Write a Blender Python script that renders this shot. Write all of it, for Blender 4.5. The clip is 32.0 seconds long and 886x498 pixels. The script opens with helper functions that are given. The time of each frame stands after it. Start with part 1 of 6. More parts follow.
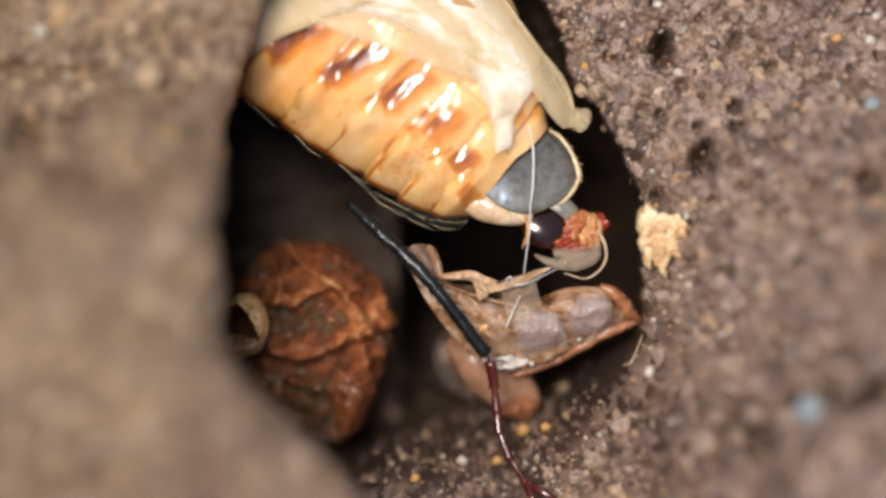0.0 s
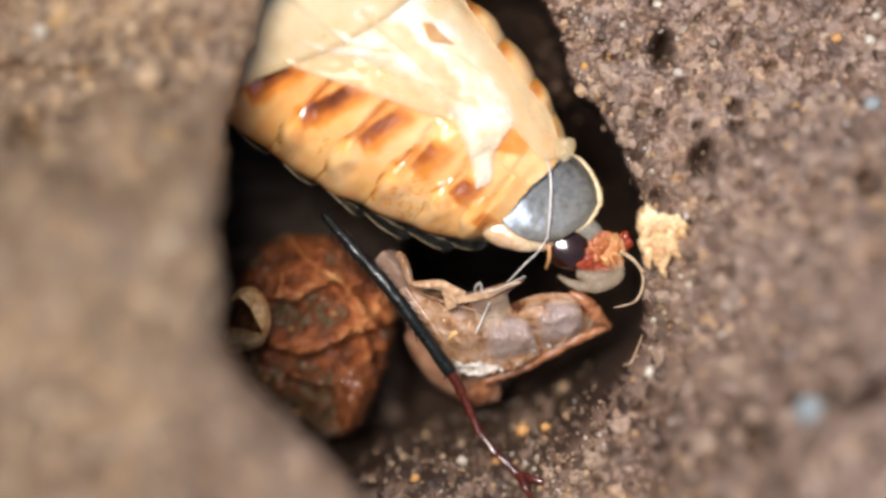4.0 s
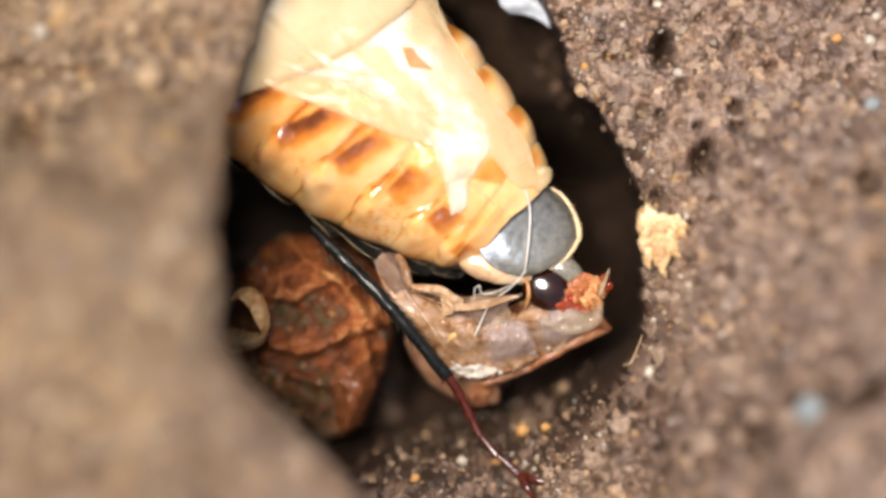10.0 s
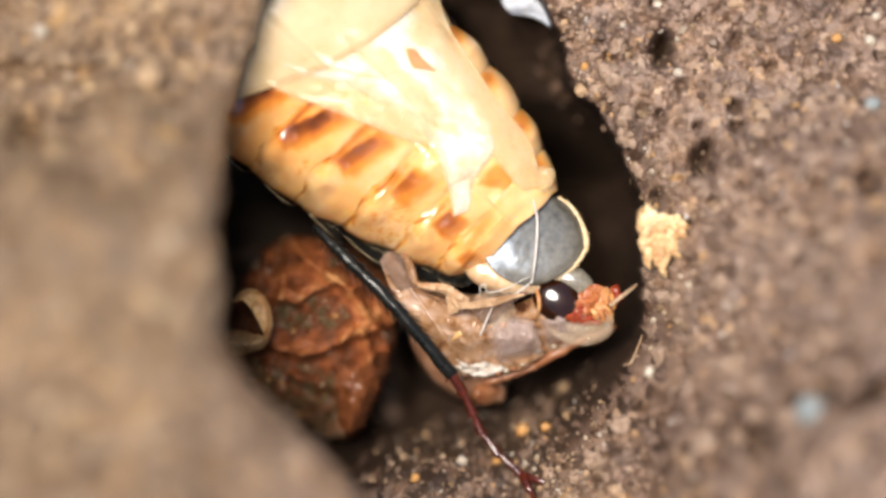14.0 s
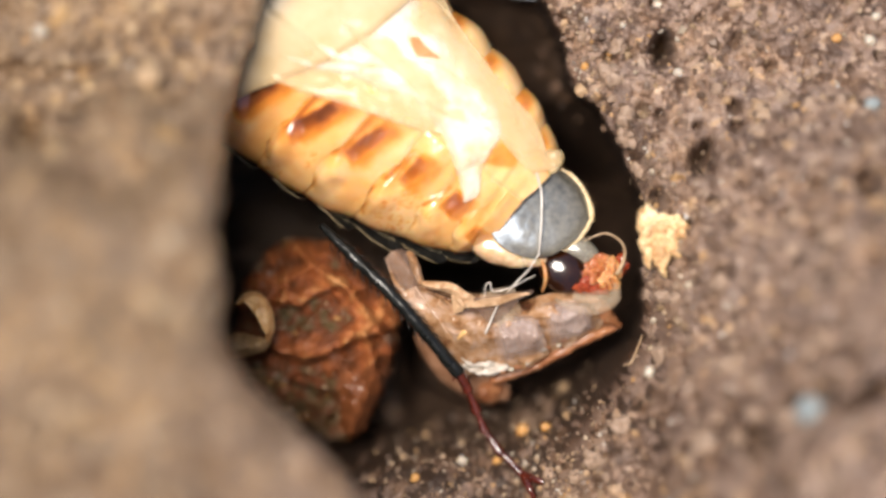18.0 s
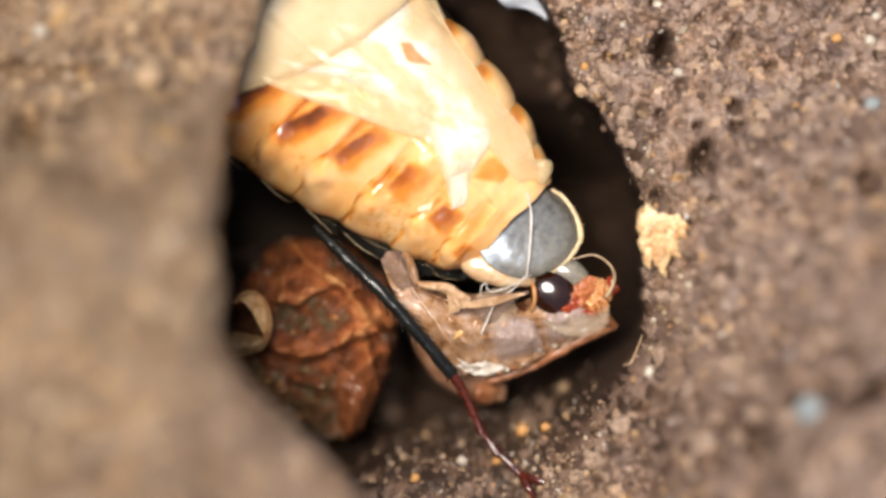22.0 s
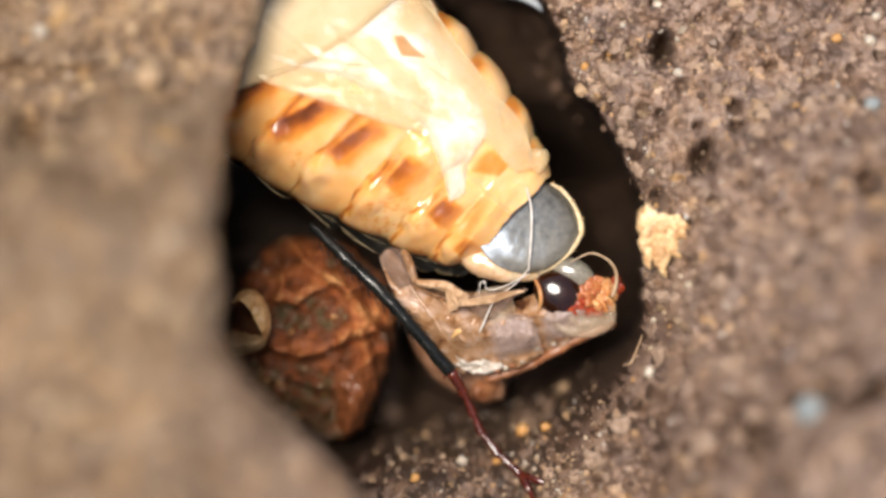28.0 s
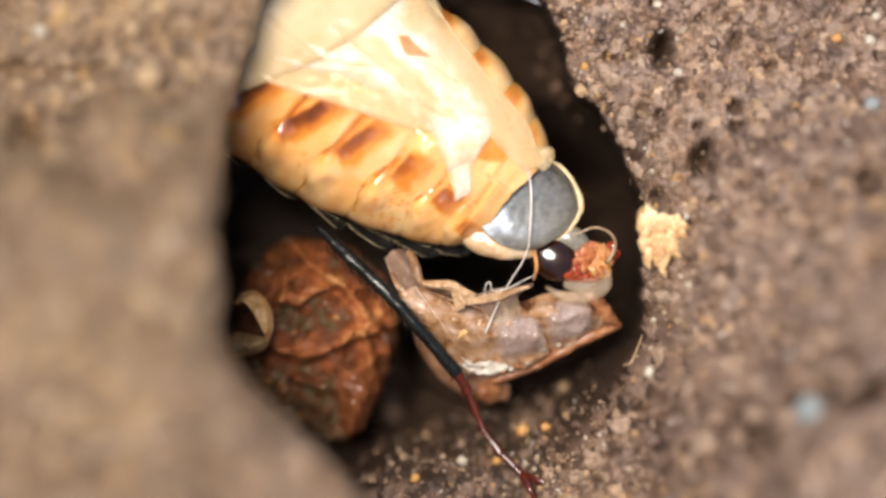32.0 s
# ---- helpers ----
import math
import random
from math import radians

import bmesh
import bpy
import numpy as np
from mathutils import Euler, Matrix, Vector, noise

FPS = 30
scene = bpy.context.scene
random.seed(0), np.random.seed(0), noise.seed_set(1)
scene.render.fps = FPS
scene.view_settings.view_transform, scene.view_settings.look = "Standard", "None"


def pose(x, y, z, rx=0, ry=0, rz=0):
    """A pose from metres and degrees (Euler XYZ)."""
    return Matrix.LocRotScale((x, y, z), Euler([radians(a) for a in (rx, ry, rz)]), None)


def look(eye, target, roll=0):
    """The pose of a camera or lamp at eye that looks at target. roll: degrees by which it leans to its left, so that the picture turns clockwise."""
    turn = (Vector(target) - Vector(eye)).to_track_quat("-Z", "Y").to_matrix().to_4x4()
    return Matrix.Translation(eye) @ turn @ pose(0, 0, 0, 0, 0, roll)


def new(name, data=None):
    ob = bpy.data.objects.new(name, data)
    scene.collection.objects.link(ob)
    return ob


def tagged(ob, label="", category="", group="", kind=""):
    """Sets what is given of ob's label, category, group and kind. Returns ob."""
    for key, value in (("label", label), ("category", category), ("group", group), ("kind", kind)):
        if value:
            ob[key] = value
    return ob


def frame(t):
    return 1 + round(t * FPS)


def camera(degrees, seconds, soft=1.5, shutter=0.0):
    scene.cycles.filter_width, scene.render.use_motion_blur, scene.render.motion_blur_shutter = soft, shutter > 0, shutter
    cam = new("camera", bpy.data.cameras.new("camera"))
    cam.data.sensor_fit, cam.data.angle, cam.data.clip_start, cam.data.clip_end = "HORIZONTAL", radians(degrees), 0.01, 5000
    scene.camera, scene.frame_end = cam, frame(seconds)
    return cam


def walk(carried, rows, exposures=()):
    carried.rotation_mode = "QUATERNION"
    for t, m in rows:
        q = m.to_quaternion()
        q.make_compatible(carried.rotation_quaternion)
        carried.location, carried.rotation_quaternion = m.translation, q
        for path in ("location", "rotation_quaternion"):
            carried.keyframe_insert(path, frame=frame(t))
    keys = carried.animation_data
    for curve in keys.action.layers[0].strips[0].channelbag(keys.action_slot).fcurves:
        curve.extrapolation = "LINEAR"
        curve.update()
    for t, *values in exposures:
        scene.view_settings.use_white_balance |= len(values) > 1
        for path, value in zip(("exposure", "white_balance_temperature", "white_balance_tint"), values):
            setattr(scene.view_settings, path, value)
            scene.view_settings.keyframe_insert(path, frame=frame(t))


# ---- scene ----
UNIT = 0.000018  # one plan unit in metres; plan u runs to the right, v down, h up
SECONDS = 32.0


def at(u, v, h=0.0):
    return Vector(((u - 784) * UNIT, (441 - v) * UNIT, h * UNIT))


# ---- camera: a macro lens on a stand, looking straight down into the burrow ----
DISTANCE = 0.200
cam = camera(2 * math.degrees(math.atan(784 * UNIT / DISTANCE)), SECONDS, soft=3.1)
cam.data.dof.use_dof = True
cam.data.dof.focus_distance = DISTANCE + 80 * UNIT
cam.data.dof.aperture_fstop = 19.0
EYE = pose(0, 0, DISTANCE)
walk(cam, [(0.0, EYE), (SECONDS, EYE)], exposures=[(0.0, 0.08, 6400, 10), (0.5, 0.08, 6400, 10), (1.0, 0.2, 6350, 10), (3.0, 0.27, 6350, 10), (6.0, 0.38, 6550, 10), (9.0, 0.43, 6800, 10), (14.0, 0.45, 6900, 10), (19.0, 0.43, 6900, 10), (27.0, 0.36, 6900, 10), (SECONDS, 0.36, 6900, 10)])

# ---- light: hazy sun and sky ----
SUN = Vector((-0.14, 0.15, 0.975)).normalized()
world = bpy.data.worlds.new("sky")
scene.world = world
world.use_nodes = True
sky = world.node_tree.nodes.new("ShaderNodeTexSky")
sky.sky_type, sky.sun_disc = "NISHITA", False
sky.sun_elevation = math.asin(SUN.z)
sky.sun_rotation = math.atan2(SUN.x, SUN.y)
background = world.node_tree.nodes["Background"]
background.inputs["Strength"].default_value = 0.125
world.node_tree.links.new(sky.outputs["Color"], background.inputs["Color"])
sun = new("sun", bpy.data.lights.new("sun", "SUN"))
sun.data.energy, sun.data.angle, sun.data.color = 4.5, radians(18.0), (1.0, 0.942, 0.885)
sun.matrix_basis = look(SUN * 0.5, (0, 0, 0))


# ---- materials ----
def shader(name):
    m = bpy.data.materials.new(name)
    m.use_nodes = True
    return m, m.node_tree.nodes, m.node_tree.links, m.node_tree.nodes["Principled BSDF"]


def ramp(nodes, stops):
    r = nodes.new("ShaderNodeValToRGB")
    while len(r.color_ramp.elements) < len(stops):
        r.color_ramp.elements.new(0.5)
    for e, (x, c) in zip(r.color_ramp.elements, stops):
        e.position, e.color = x, (*c, 1)
    return r


def grain_node(nodes, links, size, detail=4.0, rough=0.6):
    """Noise whose features are about size metres wide."""
    co = nodes.new("ShaderNodeTexCoord")
    n = nodes.new("ShaderNodeTexNoise")
    n.inputs["Scale"].default_value = 1.0 / size
    n.inputs["Detail"].default_value, n.inputs["Roughness"].default_value = detail, rough
    links.new(co.outputs["Object"], n.inputs["Vector"])
    return n


def relief(nodes, links, p, source, depth, strength=0.6):
    b = nodes.new("ShaderNodeBump")
    b.inputs["Distance"].default_value, b.inputs["Strength"].default_value = depth, strength
    links.new(source, b.inputs["Height"])
    links.new(b.outputs["Normal"], p.inputs["Normal"])


def mottled(name, dark, light, coarse=0.0008, fine=0.00012, roughness=0.6, bump=0.00002, sss=0.0, coat=0.0, strength=0.6, stops=None, shine=0.5):
    """A surface that wavers between two colours at two scales."""
    m, nodes, links, p = shader(name)
    a, b = grain_node(nodes, links, coarse), grain_node(nodes, links, fine, 3.0)
    mix = nodes.new("ShaderNodeMath")
    mix.operation = "MULTIPLY_ADD"
    mix.inputs[1].default_value = 0.45
    links.new(b.outputs["Fac"], mix.inputs[0])
    half = nodes.new("ShaderNodeMath")
    half.operation = "MULTIPLY"
    half.inputs[1].default_value = 0.6
    links.new(a.outputs["Fac"], half.inputs[0])
    links.new(half.outputs[0], mix.inputs[2])
    r = ramp(nodes, stops or [(0.36, dark), (0.66, light)])
    links.new(mix.outputs[0], r.inputs["Fac"])
    links.new(r.outputs["Color"], p.inputs["Base Color"])
    p.inputs["Roughness"].default_value, p.inputs["Specular IOR Level"].default_value = roughness, shine
    p.inputs["Coat Weight"].default_value, p.inputs["Coat Roughness"].default_value = coat, 0.15
    if sss:
        p.inputs["Subsurface Weight"].default_value = sss
        p.inputs["Subsurface Radius"].default_value = (1.0, 0.55, 0.25)
        p.inputs["Subsurface Scale"].default_value = 0.0005
    relief(nodes, links, p, mix.outputs[0], bump, strength)
    return m


def membrane(name, dark, light, clear=0.4, roughness=0.3, coarse=0.0007, bump=0.000006, glow=0.12, stops=None, hem=None):
    """Thin skin: lets light through, with a soft gloss."""
    m = mottled(name, dark, light, coarse, 0.0005, roughness, bump, stops=stops)
    nodes, links = m.node_tree.nodes, m.node_tree.links
    p = nodes["Principled BSDF"]
    colour = p.inputs["Base Color"].links[0].from_socket
    thin, clearing = nodes.new("ShaderNodeBsdfTranslucent"), nodes.new("ShaderNodeBsdfTransparent")
    links.new(colour, thin.inputs["Color"])
    one, two = nodes.new("ShaderNodeMixShader"), nodes.new("ShaderNodeMixShader")
    one.inputs["Fac"].default_value, two.inputs["Fac"].default_value = glow, clear
    if hem is not None:  # thins out to a clear hem
        core = nodes.new("ShaderNodeAttribute")
        core.attribute_name = "pigment"
        span = nodes.new("ShaderNodeMapRange")
        span.inputs["To Min"].default_value, span.inputs["To Max"].default_value = hem, clear
        links.new(core.outputs["Fac"], span.inputs["Value"])
        links.new(span.outputs[0], two.inputs["Fac"])
    links.new(p.outputs[0], one.inputs[1])
    links.new(thin.outputs[0], one.inputs[2])
    links.new(one.outputs[0], two.inputs[1])
    links.new(clearing.outputs[0], two.inputs[2])
    links.new(two.outputs[0], nodes["Material Output"].inputs["Surface"])
    return m


def pigmented(name, stops, roughness=0.3, sss=0.3, coat=0.3, bump=0.000012, grain=0.00009):
    """Cuticle whose colour follows the pigment laid down on the mesh."""
    m, nodes, links, p = shader(name)
    tint = nodes.new("ShaderNodeAttribute")
    tint.attribute_name = "pigment"
    n, fine = grain_node(nodes, links, 0.0005), grain_node(nodes, links, grain, 4.0)
    add = nodes.new("ShaderNodeMath")
    add.operation = "MULTIPLY_ADD"
    add.inputs[1].default_value = 0.22
    links.new(n.outputs["Fac"], add.inputs[0])
    links.new(tint.outputs["Fac"], add.inputs[2])
    r = ramp(nodes, stops)
    links.new(add.outputs[0], r.inputs["Fac"])
    links.new(r.outputs["Color"], p.inputs["Base Color"])
    p.inputs["Roughness"].default_value = roughness
    p.inputs["Coat Weight"].default_value, p.inputs["Coat Roughness"].default_value = coat, 0.12
    p.inputs["Subsurface Weight"].default_value = sss
    p.inputs["Subsurface Radius"].default_value = (1.0, 0.6, 0.3)
    p.inputs["Subsurface Scale"].default_value = 0.0007
    relief(nodes, links, p, fine.outputs["Fac"], bump)
    return m


def soil_material():
    m, nodes, links, p = shader("damp_soil")
    tint = nodes.new("ShaderNodeAttribute")
    tint.attribute_name = "pigment"
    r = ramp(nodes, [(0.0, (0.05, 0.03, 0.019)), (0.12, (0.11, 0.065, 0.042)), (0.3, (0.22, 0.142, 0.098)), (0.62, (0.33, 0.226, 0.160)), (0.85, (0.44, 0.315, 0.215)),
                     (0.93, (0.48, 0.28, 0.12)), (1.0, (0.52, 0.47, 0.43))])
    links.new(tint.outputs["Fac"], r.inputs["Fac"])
    stain, fine = grain_node(nodes, links, 0.0022), grain_node(nodes, links, 0.00009, 5.0, 0.7)
    shade = ramp(nodes, [(0.3, (0.74, 0.72, 0.74)), (0.7, (1.18, 1.13, 1.08))])
    links.new(stain.outputs["Fac"], shade.inputs["Fac"])
    grit = ramp(nodes, [(0.3, (0.62, 0.61, 0.60)), (0.7, (1.26, 1.26, 1.26))])
    links.new(fine.outputs["Fac"], grit.inputs["Fac"])
    colour = r.outputs["Color"]
    tinge, wide = grain_node(nodes, links, 0.0009, 3.0), nodes.new("ShaderNodeTexCoord")
    ochre = ramp(nodes, [(0.36, (0.94, 0.97, 1.02)), (0.5, (1.0, 1.0, 1.0)), (0.66, (1.09, 1.02, 0.89))])
    links.new(tinge.outputs["Fac"], ochre.inputs["Fac"])
    place = nodes.new("ShaderNodeSeparateXYZ")
    links.new(wide.outputs["Object"], place.inputs[0])
    side = nodes.new("ShaderNodeMapRange")  # the left bank is a yellower clay
    side.inputs["From Min"].default_value, side.inputs["From Max"].default_value = -0.0085, -0.001
    links.new(place.outputs["X"], side.inputs["Value"])
    clay = ramp(nodes, [(0.0, (0.95, 0.985, 0.865)), (1.0, (0.98, 1.02, 1.09))])
    links.new(side.outputs[0], clay.inputs["Fac"])
    reach, bound = nodes.new("ShaderNodeVectorMath"), nodes.new("ShaderNodeMapRange")  # the two clays meet only round the burrow
    reach.operation = "LENGTH"
    links.new(wide.outputs["Object"], reach.inputs[0])
    links.new(reach.outputs["Value"], bound.inputs["Value"])
    bound.inputs["From Min"].default_value, bound.inputs["From Max"].default_value = 0.03, 0.15
    bound.inputs["To Min"].default_value, bound.inputs["To Max"].default_value = 1.0, 0.0
    for other in (shade, grit, ochre, clay):
        mix = nodes.new("ShaderNodeMix")
        mix.data_type, mix.blend_type = "RGBA", "MULTIPLY"
        mix.inputs["Factor"].default_value = 1.0
        if other is clay:
            links.new(bound.outputs[0], mix.inputs["Factor"])
        links.new(colour, mix.inputs["A"])
        links.new(other.outputs["Color"], mix.inputs["B"])
        colour = mix.outputs["Result"]
    links.new(colour, p.inputs["Base Color"])
    p.inputs["Roughness"].default_value = 0.46
    p.inputs["Specular IOR Level"].default_value = 0.45
    relief(nodes, links, p, fine.outputs["Fac"], 0.00005, 0.8)
    return m


def grit_material():
    m, nodes, links, p = shader("sand_grit")
    geo = nodes.new("ShaderNodeNewGeometry")
    r = ramp(nodes, [(0.0, (0.10, 0.066, 0.046)), (0.5, (0.20, 0.132, 0.09)), (0.78, (0.30, 0.21, 0.135)), (0.89, (0.40, 0.23, 0.10)), (0.95, (0.42, 0.35, 0.27)), (1.0, (0.46, 0.43, 0.4))])
    links.new(geo.outputs["Random Per Island"], r.inputs["Fac"])
    links.new(r.outputs["Color"], p.inputs["Base Color"])
    p.inputs["Roughness"].default_value = 0.5
    fine = grain_node(nodes, links, 0.00006)
    relief(nodes, links, p, fine.outputs["Fac"], 0.00002)
    return m


def grain_material():
    m, nodes, links, p = shader("sand_grain_mix")
    info = nodes.new("ShaderNodeObjectInfo")
    r = ramp(nodes, [(0.0, (0.09, 0.058, 0.04)), (0.45, (0.17, 0.112, 0.076)), (0.75, (0.28, 0.2, 0.12)), (0.88, (0.38, 0.22, 0.09)), (0.95, (0.38, 0.32, 0.24)), (1.0, (0.46, 0.42, 0.36))])
    links.new(info.outputs["Random"], r.inputs["Fac"])
    fine, wide = grain_node(nodes, links, 0.00005), grain_node(nodes, links, 0.0002)
    dust = ramp(nodes, [(0.35, (0.6, 0.55, 0.5)), (0.65, (1.1, 1.05, 1.0))])
    links.new(wide.outputs["Fac"], dust.inputs["Fac"])
    mix = nodes.new("ShaderNodeMix")
    mix.data_type, mix.blend_type = "RGBA", "MULTIPLY"
    mix.inputs["Factor"].default_value = 1.0
    links.new(r.outputs["Color"], mix.inputs["A"])
    links.new(dust.outputs["Color"], mix.inputs["B"])
    links.new(mix.outputs["Result"], p.inputs["Base Color"])
    p.inputs["Roughness"].default_value = 0.5
    relief(nodes, links, p, fine.outputs["Fac"], 0.00003)
    return m


SOIL, GRIT, GRAIN = soil_material(), grit_material(), grain_material()
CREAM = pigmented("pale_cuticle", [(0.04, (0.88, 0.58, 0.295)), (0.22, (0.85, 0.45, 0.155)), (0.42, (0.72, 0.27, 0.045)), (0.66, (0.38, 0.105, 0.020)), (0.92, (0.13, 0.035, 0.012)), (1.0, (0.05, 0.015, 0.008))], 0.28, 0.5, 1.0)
SHELL = membrane("soft_shell", (0.62, 0.44, 0.22), (0.71, 0.55, 0.33), 0.0, 0.30, 0.0016, 0.000004, 0.15)
WING = membrane("wing_skin", (0.80, 0.60, 0.35), (0.95, 0.89, 0.78), 0.15, 0.27, 0.0014, glow=0.05, hem=0.8)
PALEWING = membrane("clear_wing_skin", (0.78, 0.57, 0.28), (0.86, 0.70, 0.42), 0.62, 0.25, glow=0.05, hem=0.72)
BLACK = mottled("black_cuticle", (0.004, 0.0045, 0.0045), (0.012, 0.013, 0.012), 0.0005, 0.00012, 0.24, 0.00003, 0.0, 0.0, 0.9, None, 0.26)
SLATE = mottled("slate_cuticle", (0.030, 0.027, 0.021), (0.17, 0.155, 0.12), 0.0022, 0.0002, 0.34, 0.000008, 0.0, 0.45, 0.6, None, 0.9)
SLATE.node_tree.nodes["Principled BSDF"].inputs["Specular Tint"].default_value = (0.62, 0.78, 1.0, 1)  # reflections tinted blue to imitate the sky's sheen on the plate
SLATE.node_tree.nodes["Principled BSDF"].inputs["Coat Roughness"].default_value = 0.5
RIM = mottled("cream_rim", (0.55, 0.40, 0.20), (0.78, 0.64, 0.40), 0.0004, 0.0001, 0.45)
DARKRED = mottled("dark_red_cuticle", (0.035, 0.006, 0.004), (0.11, 0.018, 0.009), 0.0005, 0.0001, 0.22, 0.00001, 0.0, 0.6)
GARNET = mottled("garnet_cuticle", (0.009, 0.003, 0.0015), (0.030, 0.008, 0.002), 0.0005, 0.0001, 0.12, 0.000003, 0.0, 0.5, 0.6, None, 0.35)
ORANGE = mottled("orange_flesh", (0.24, 0.040, 0.012), (0.50, 0.19, 0.07), 0.0003, 0.0001, 0.36, 0.00004, 0.3, 0.1)
RED = mottled("red_flesh", (0.16, 0.011, 0.005), (0.38, 0.065, 0.02), 0.0003, 0.0001, 0.2, 0.00002, 0.3, 0.6)
FLESHY = mottled("amber_flesh", (0.44, 0.15, 0.05), (0.62, 0.33, 0.14), 0.0003, 0.0001, 0.34, 0.00004, 0.4, 0.15)
AMBER = mottled("amber_bristle", (0.55, 0.28, 0.10), (0.76, 0.50, 0.24), 0.0003, 0.0001, 0.35)
GLASSY = membrane("glassy_skin", (0.46, 0.31, 0.18), (0.74, 0.60, 0.44), 0.76, 0.08)
GREYEYE = mottled("grey_flesh", (0.11, 0.10, 0.08), (0.28, 0.255, 0.20), 0.0004, 0.0001, 0.25, 0.00001, 0.1, 0.3)
FIBRE = mottled("root_fibre", (0.25, 0.15, 0.08), (0.52, 0.38, 0.24), 0.0004, 0.0001, 0.5)
SILK = mottled("white_strand", (0.52, 0.47, 0.41), (0.70, 0.66, 0.60), 0.0004, 0.0001, 0.3)
HUSK = pigmented("brown_husk", [(0.04, (0.060, 0.045, 0.020)), (0.24, (0.13, 0.085, 0.038)), (0.40, (0.13, 0.042, 0.016)), (0.58, (0.23, 0.068, 0.022)), (0.80, (0.38, 0.125, 0.040)), (1.0, (0.54, 0.25, 0.095))], 0.46, 0.1, 0.06, 0.00014, 0.00022)
HUSK.node_tree.nodes["Principled BSDF"].inputs["Specular IOR Level"].default_value = 0.32
TAN = membrane("tan_husk", (0.56, 0.27, 0.08), (0.88, 0.56, 0.24), 0.08, 0.35, 0.0005)
PINK = membrane("pinkish_shed_skin", (0.48, 0.25, 0.13), (0.76, 0.53, 0.37), 0.14, 0.24, 0.0009, 0.000012,
                stops=[(0.40, (0.13, 0.05, 0.024)), (0.46, (0.33, 0.165, 0.075)), (0.54, (0.46, 0.27, 0.15)), (0.64, (0.61, 0.43, 0.33))])
LIP = membrane("dull_husk_lip", (0.24, 0.14, 0.06), (0.48, 0.31, 0.15), 0.05, 0.4, 0.0005)
SKINNY = membrane("dull_pink_skin", (0.22, 0.10, 0.05), (0.42, 0.23, 0.14), 0.0, 0.3, 0.0008)
RUST = membrane("rusty_shed_skin", (0.26, 0.085, 0.034), (0.50, 0.22, 0.10), 0.2, 0.3, 0.0006)
FLAKE = mottled("pale_root_flake", (0, 0, 0), (1, 1, 1), 0.0006, 0.00014, 0.55, 0.00003, 0.1, stops=[(0.36, (0.26, 0.12, 0.05)), (0.48, (0.56, 0.33, 0.15)), (0.62, (0.78, 0.58, 0.33))])
QUARTZ = mottled("milky_quartz", (0.18, 0.21, 0.21), (0.28, 0.31, 0.31), 0.0004, 0.0001, 0.3)
OCHRE = mottled("ochre_grain", (0.40, 0.19, 0.06), (0.58, 0.32, 0.12), 0.0003, 0.00008, 0.25, 0.00002, 0.2, 0.3)
WHITE = mottled("white_grain", (0.34, 0.28, 0.21), (0.52, 0.46, 0.38), 0.0003, 0.00008, 0.3, 0.00002, 0.2, 0.3)

KNOT = membrane("white_frayed_skin", (0.42, 0.33, 0.25), (0.82, 0.77, 0.69), 0.1, 0.3, 0.0003, 0.00003)
WINDOW = membrane("lilac_window", (0.34, 0.22, 0.165), (0.60, 0.485, 0.44), 0.45, 0.14, 0.0008, 0.000008, hem=1.0)
BELLY = mottled("wet_black_cuticle", (0.005, 0.005, 0.005), (0.016, 0.015, 0.013), 0.0005, 0.0002, 0.30, 0.00012, 0.0, 0.0, 0.9, None, 0.3)
CLOD = mottled("pale_clod", (0.30, 0.19, 0.11), (0.46, 0.32, 0.19), 0.0006, 0.0001, 0.6, 0.00003)
WETSKIN = mottled("bluish_wet_skin", (0.52, 0.55, 0.60), (0.72, 0.75, 0.80), 0.0006, 0.0002, 0.15, 0.000004, 0.1, 0.6)
FLESH = mottled("pale_wet_flesh", (0.56, 0.34, 0.18), (0.74, 0.55, 0.36), 0.0006, 0.0002, 0.2, 0.00001, 0.4, 0.5)
CRUMB = mottled("soil_crumb", (0.19, 0.125, 0.086), (0.36, 0.25, 0.175), 0.0005, 0.00009, 0.62, 0.00004)
RIBBON = membrane("dry_ribbon", (0.40, 0.21, 0.095), (0.72, 0.49, 0.30), 0.08, 0.35, 0.0005)
RIDGE = membrane("orange_husk_ridge", (0.11, 0.033, 0.012), (0.27, 0.09, 0.032), 0.0, 0.36, 0.0004, 0.00001)
FILM = membrane("greyish_film", (0.20, 0.12, 0.085), (0.38, 0.26, 0.21), 0.68, 0.18)


# ---- mesh tools ----
PLACE = {}  # world pose of each empty, part and mesh


def lattice(seed):
    return np.random.RandomState(seed).rand(257, 257)


LATTICE = [lattice(11), lattice(12)]


def wave(x, y, which=0):
    """Smooth value noise, 0 to 1, for arrays."""
    x, y = np.asarray(x, float) + 1000.37, np.asarray(y, float) + 1000.71
    i, j = np.floor(x).astype(int), np.floor(y).astype(int)
    f, g = x - i, y - j
    f, g = f * f * (3 - 2 * f), g * g * (3 - 2 * g)
    t, i, j = LATTICE[which], i % 256, j % 256
    return (t[i, j] * (1 - f) + t[i + 1, j] * f) * (1 - g) + (t[i, j + 1] * (1 - f) + t[i + 1, j + 1] * f) * g


def layers(x, y, size, octaves=4, which=0, gain=0.5):
    total, amount = 0.0, 1.0
    for k in range(octaves):
        total = total + amount * (wave(x / size + 7.3 * k, y / size - 3.1 * k, which) - 0.5)
        size, amount = size / 2.0, amount * gain
    return total


def ease(a, b, x):
    t = np.clip((np.asarray(x, float) - a) / (b - a), 0, 1)
    return t * t * (3 - 2 * t)


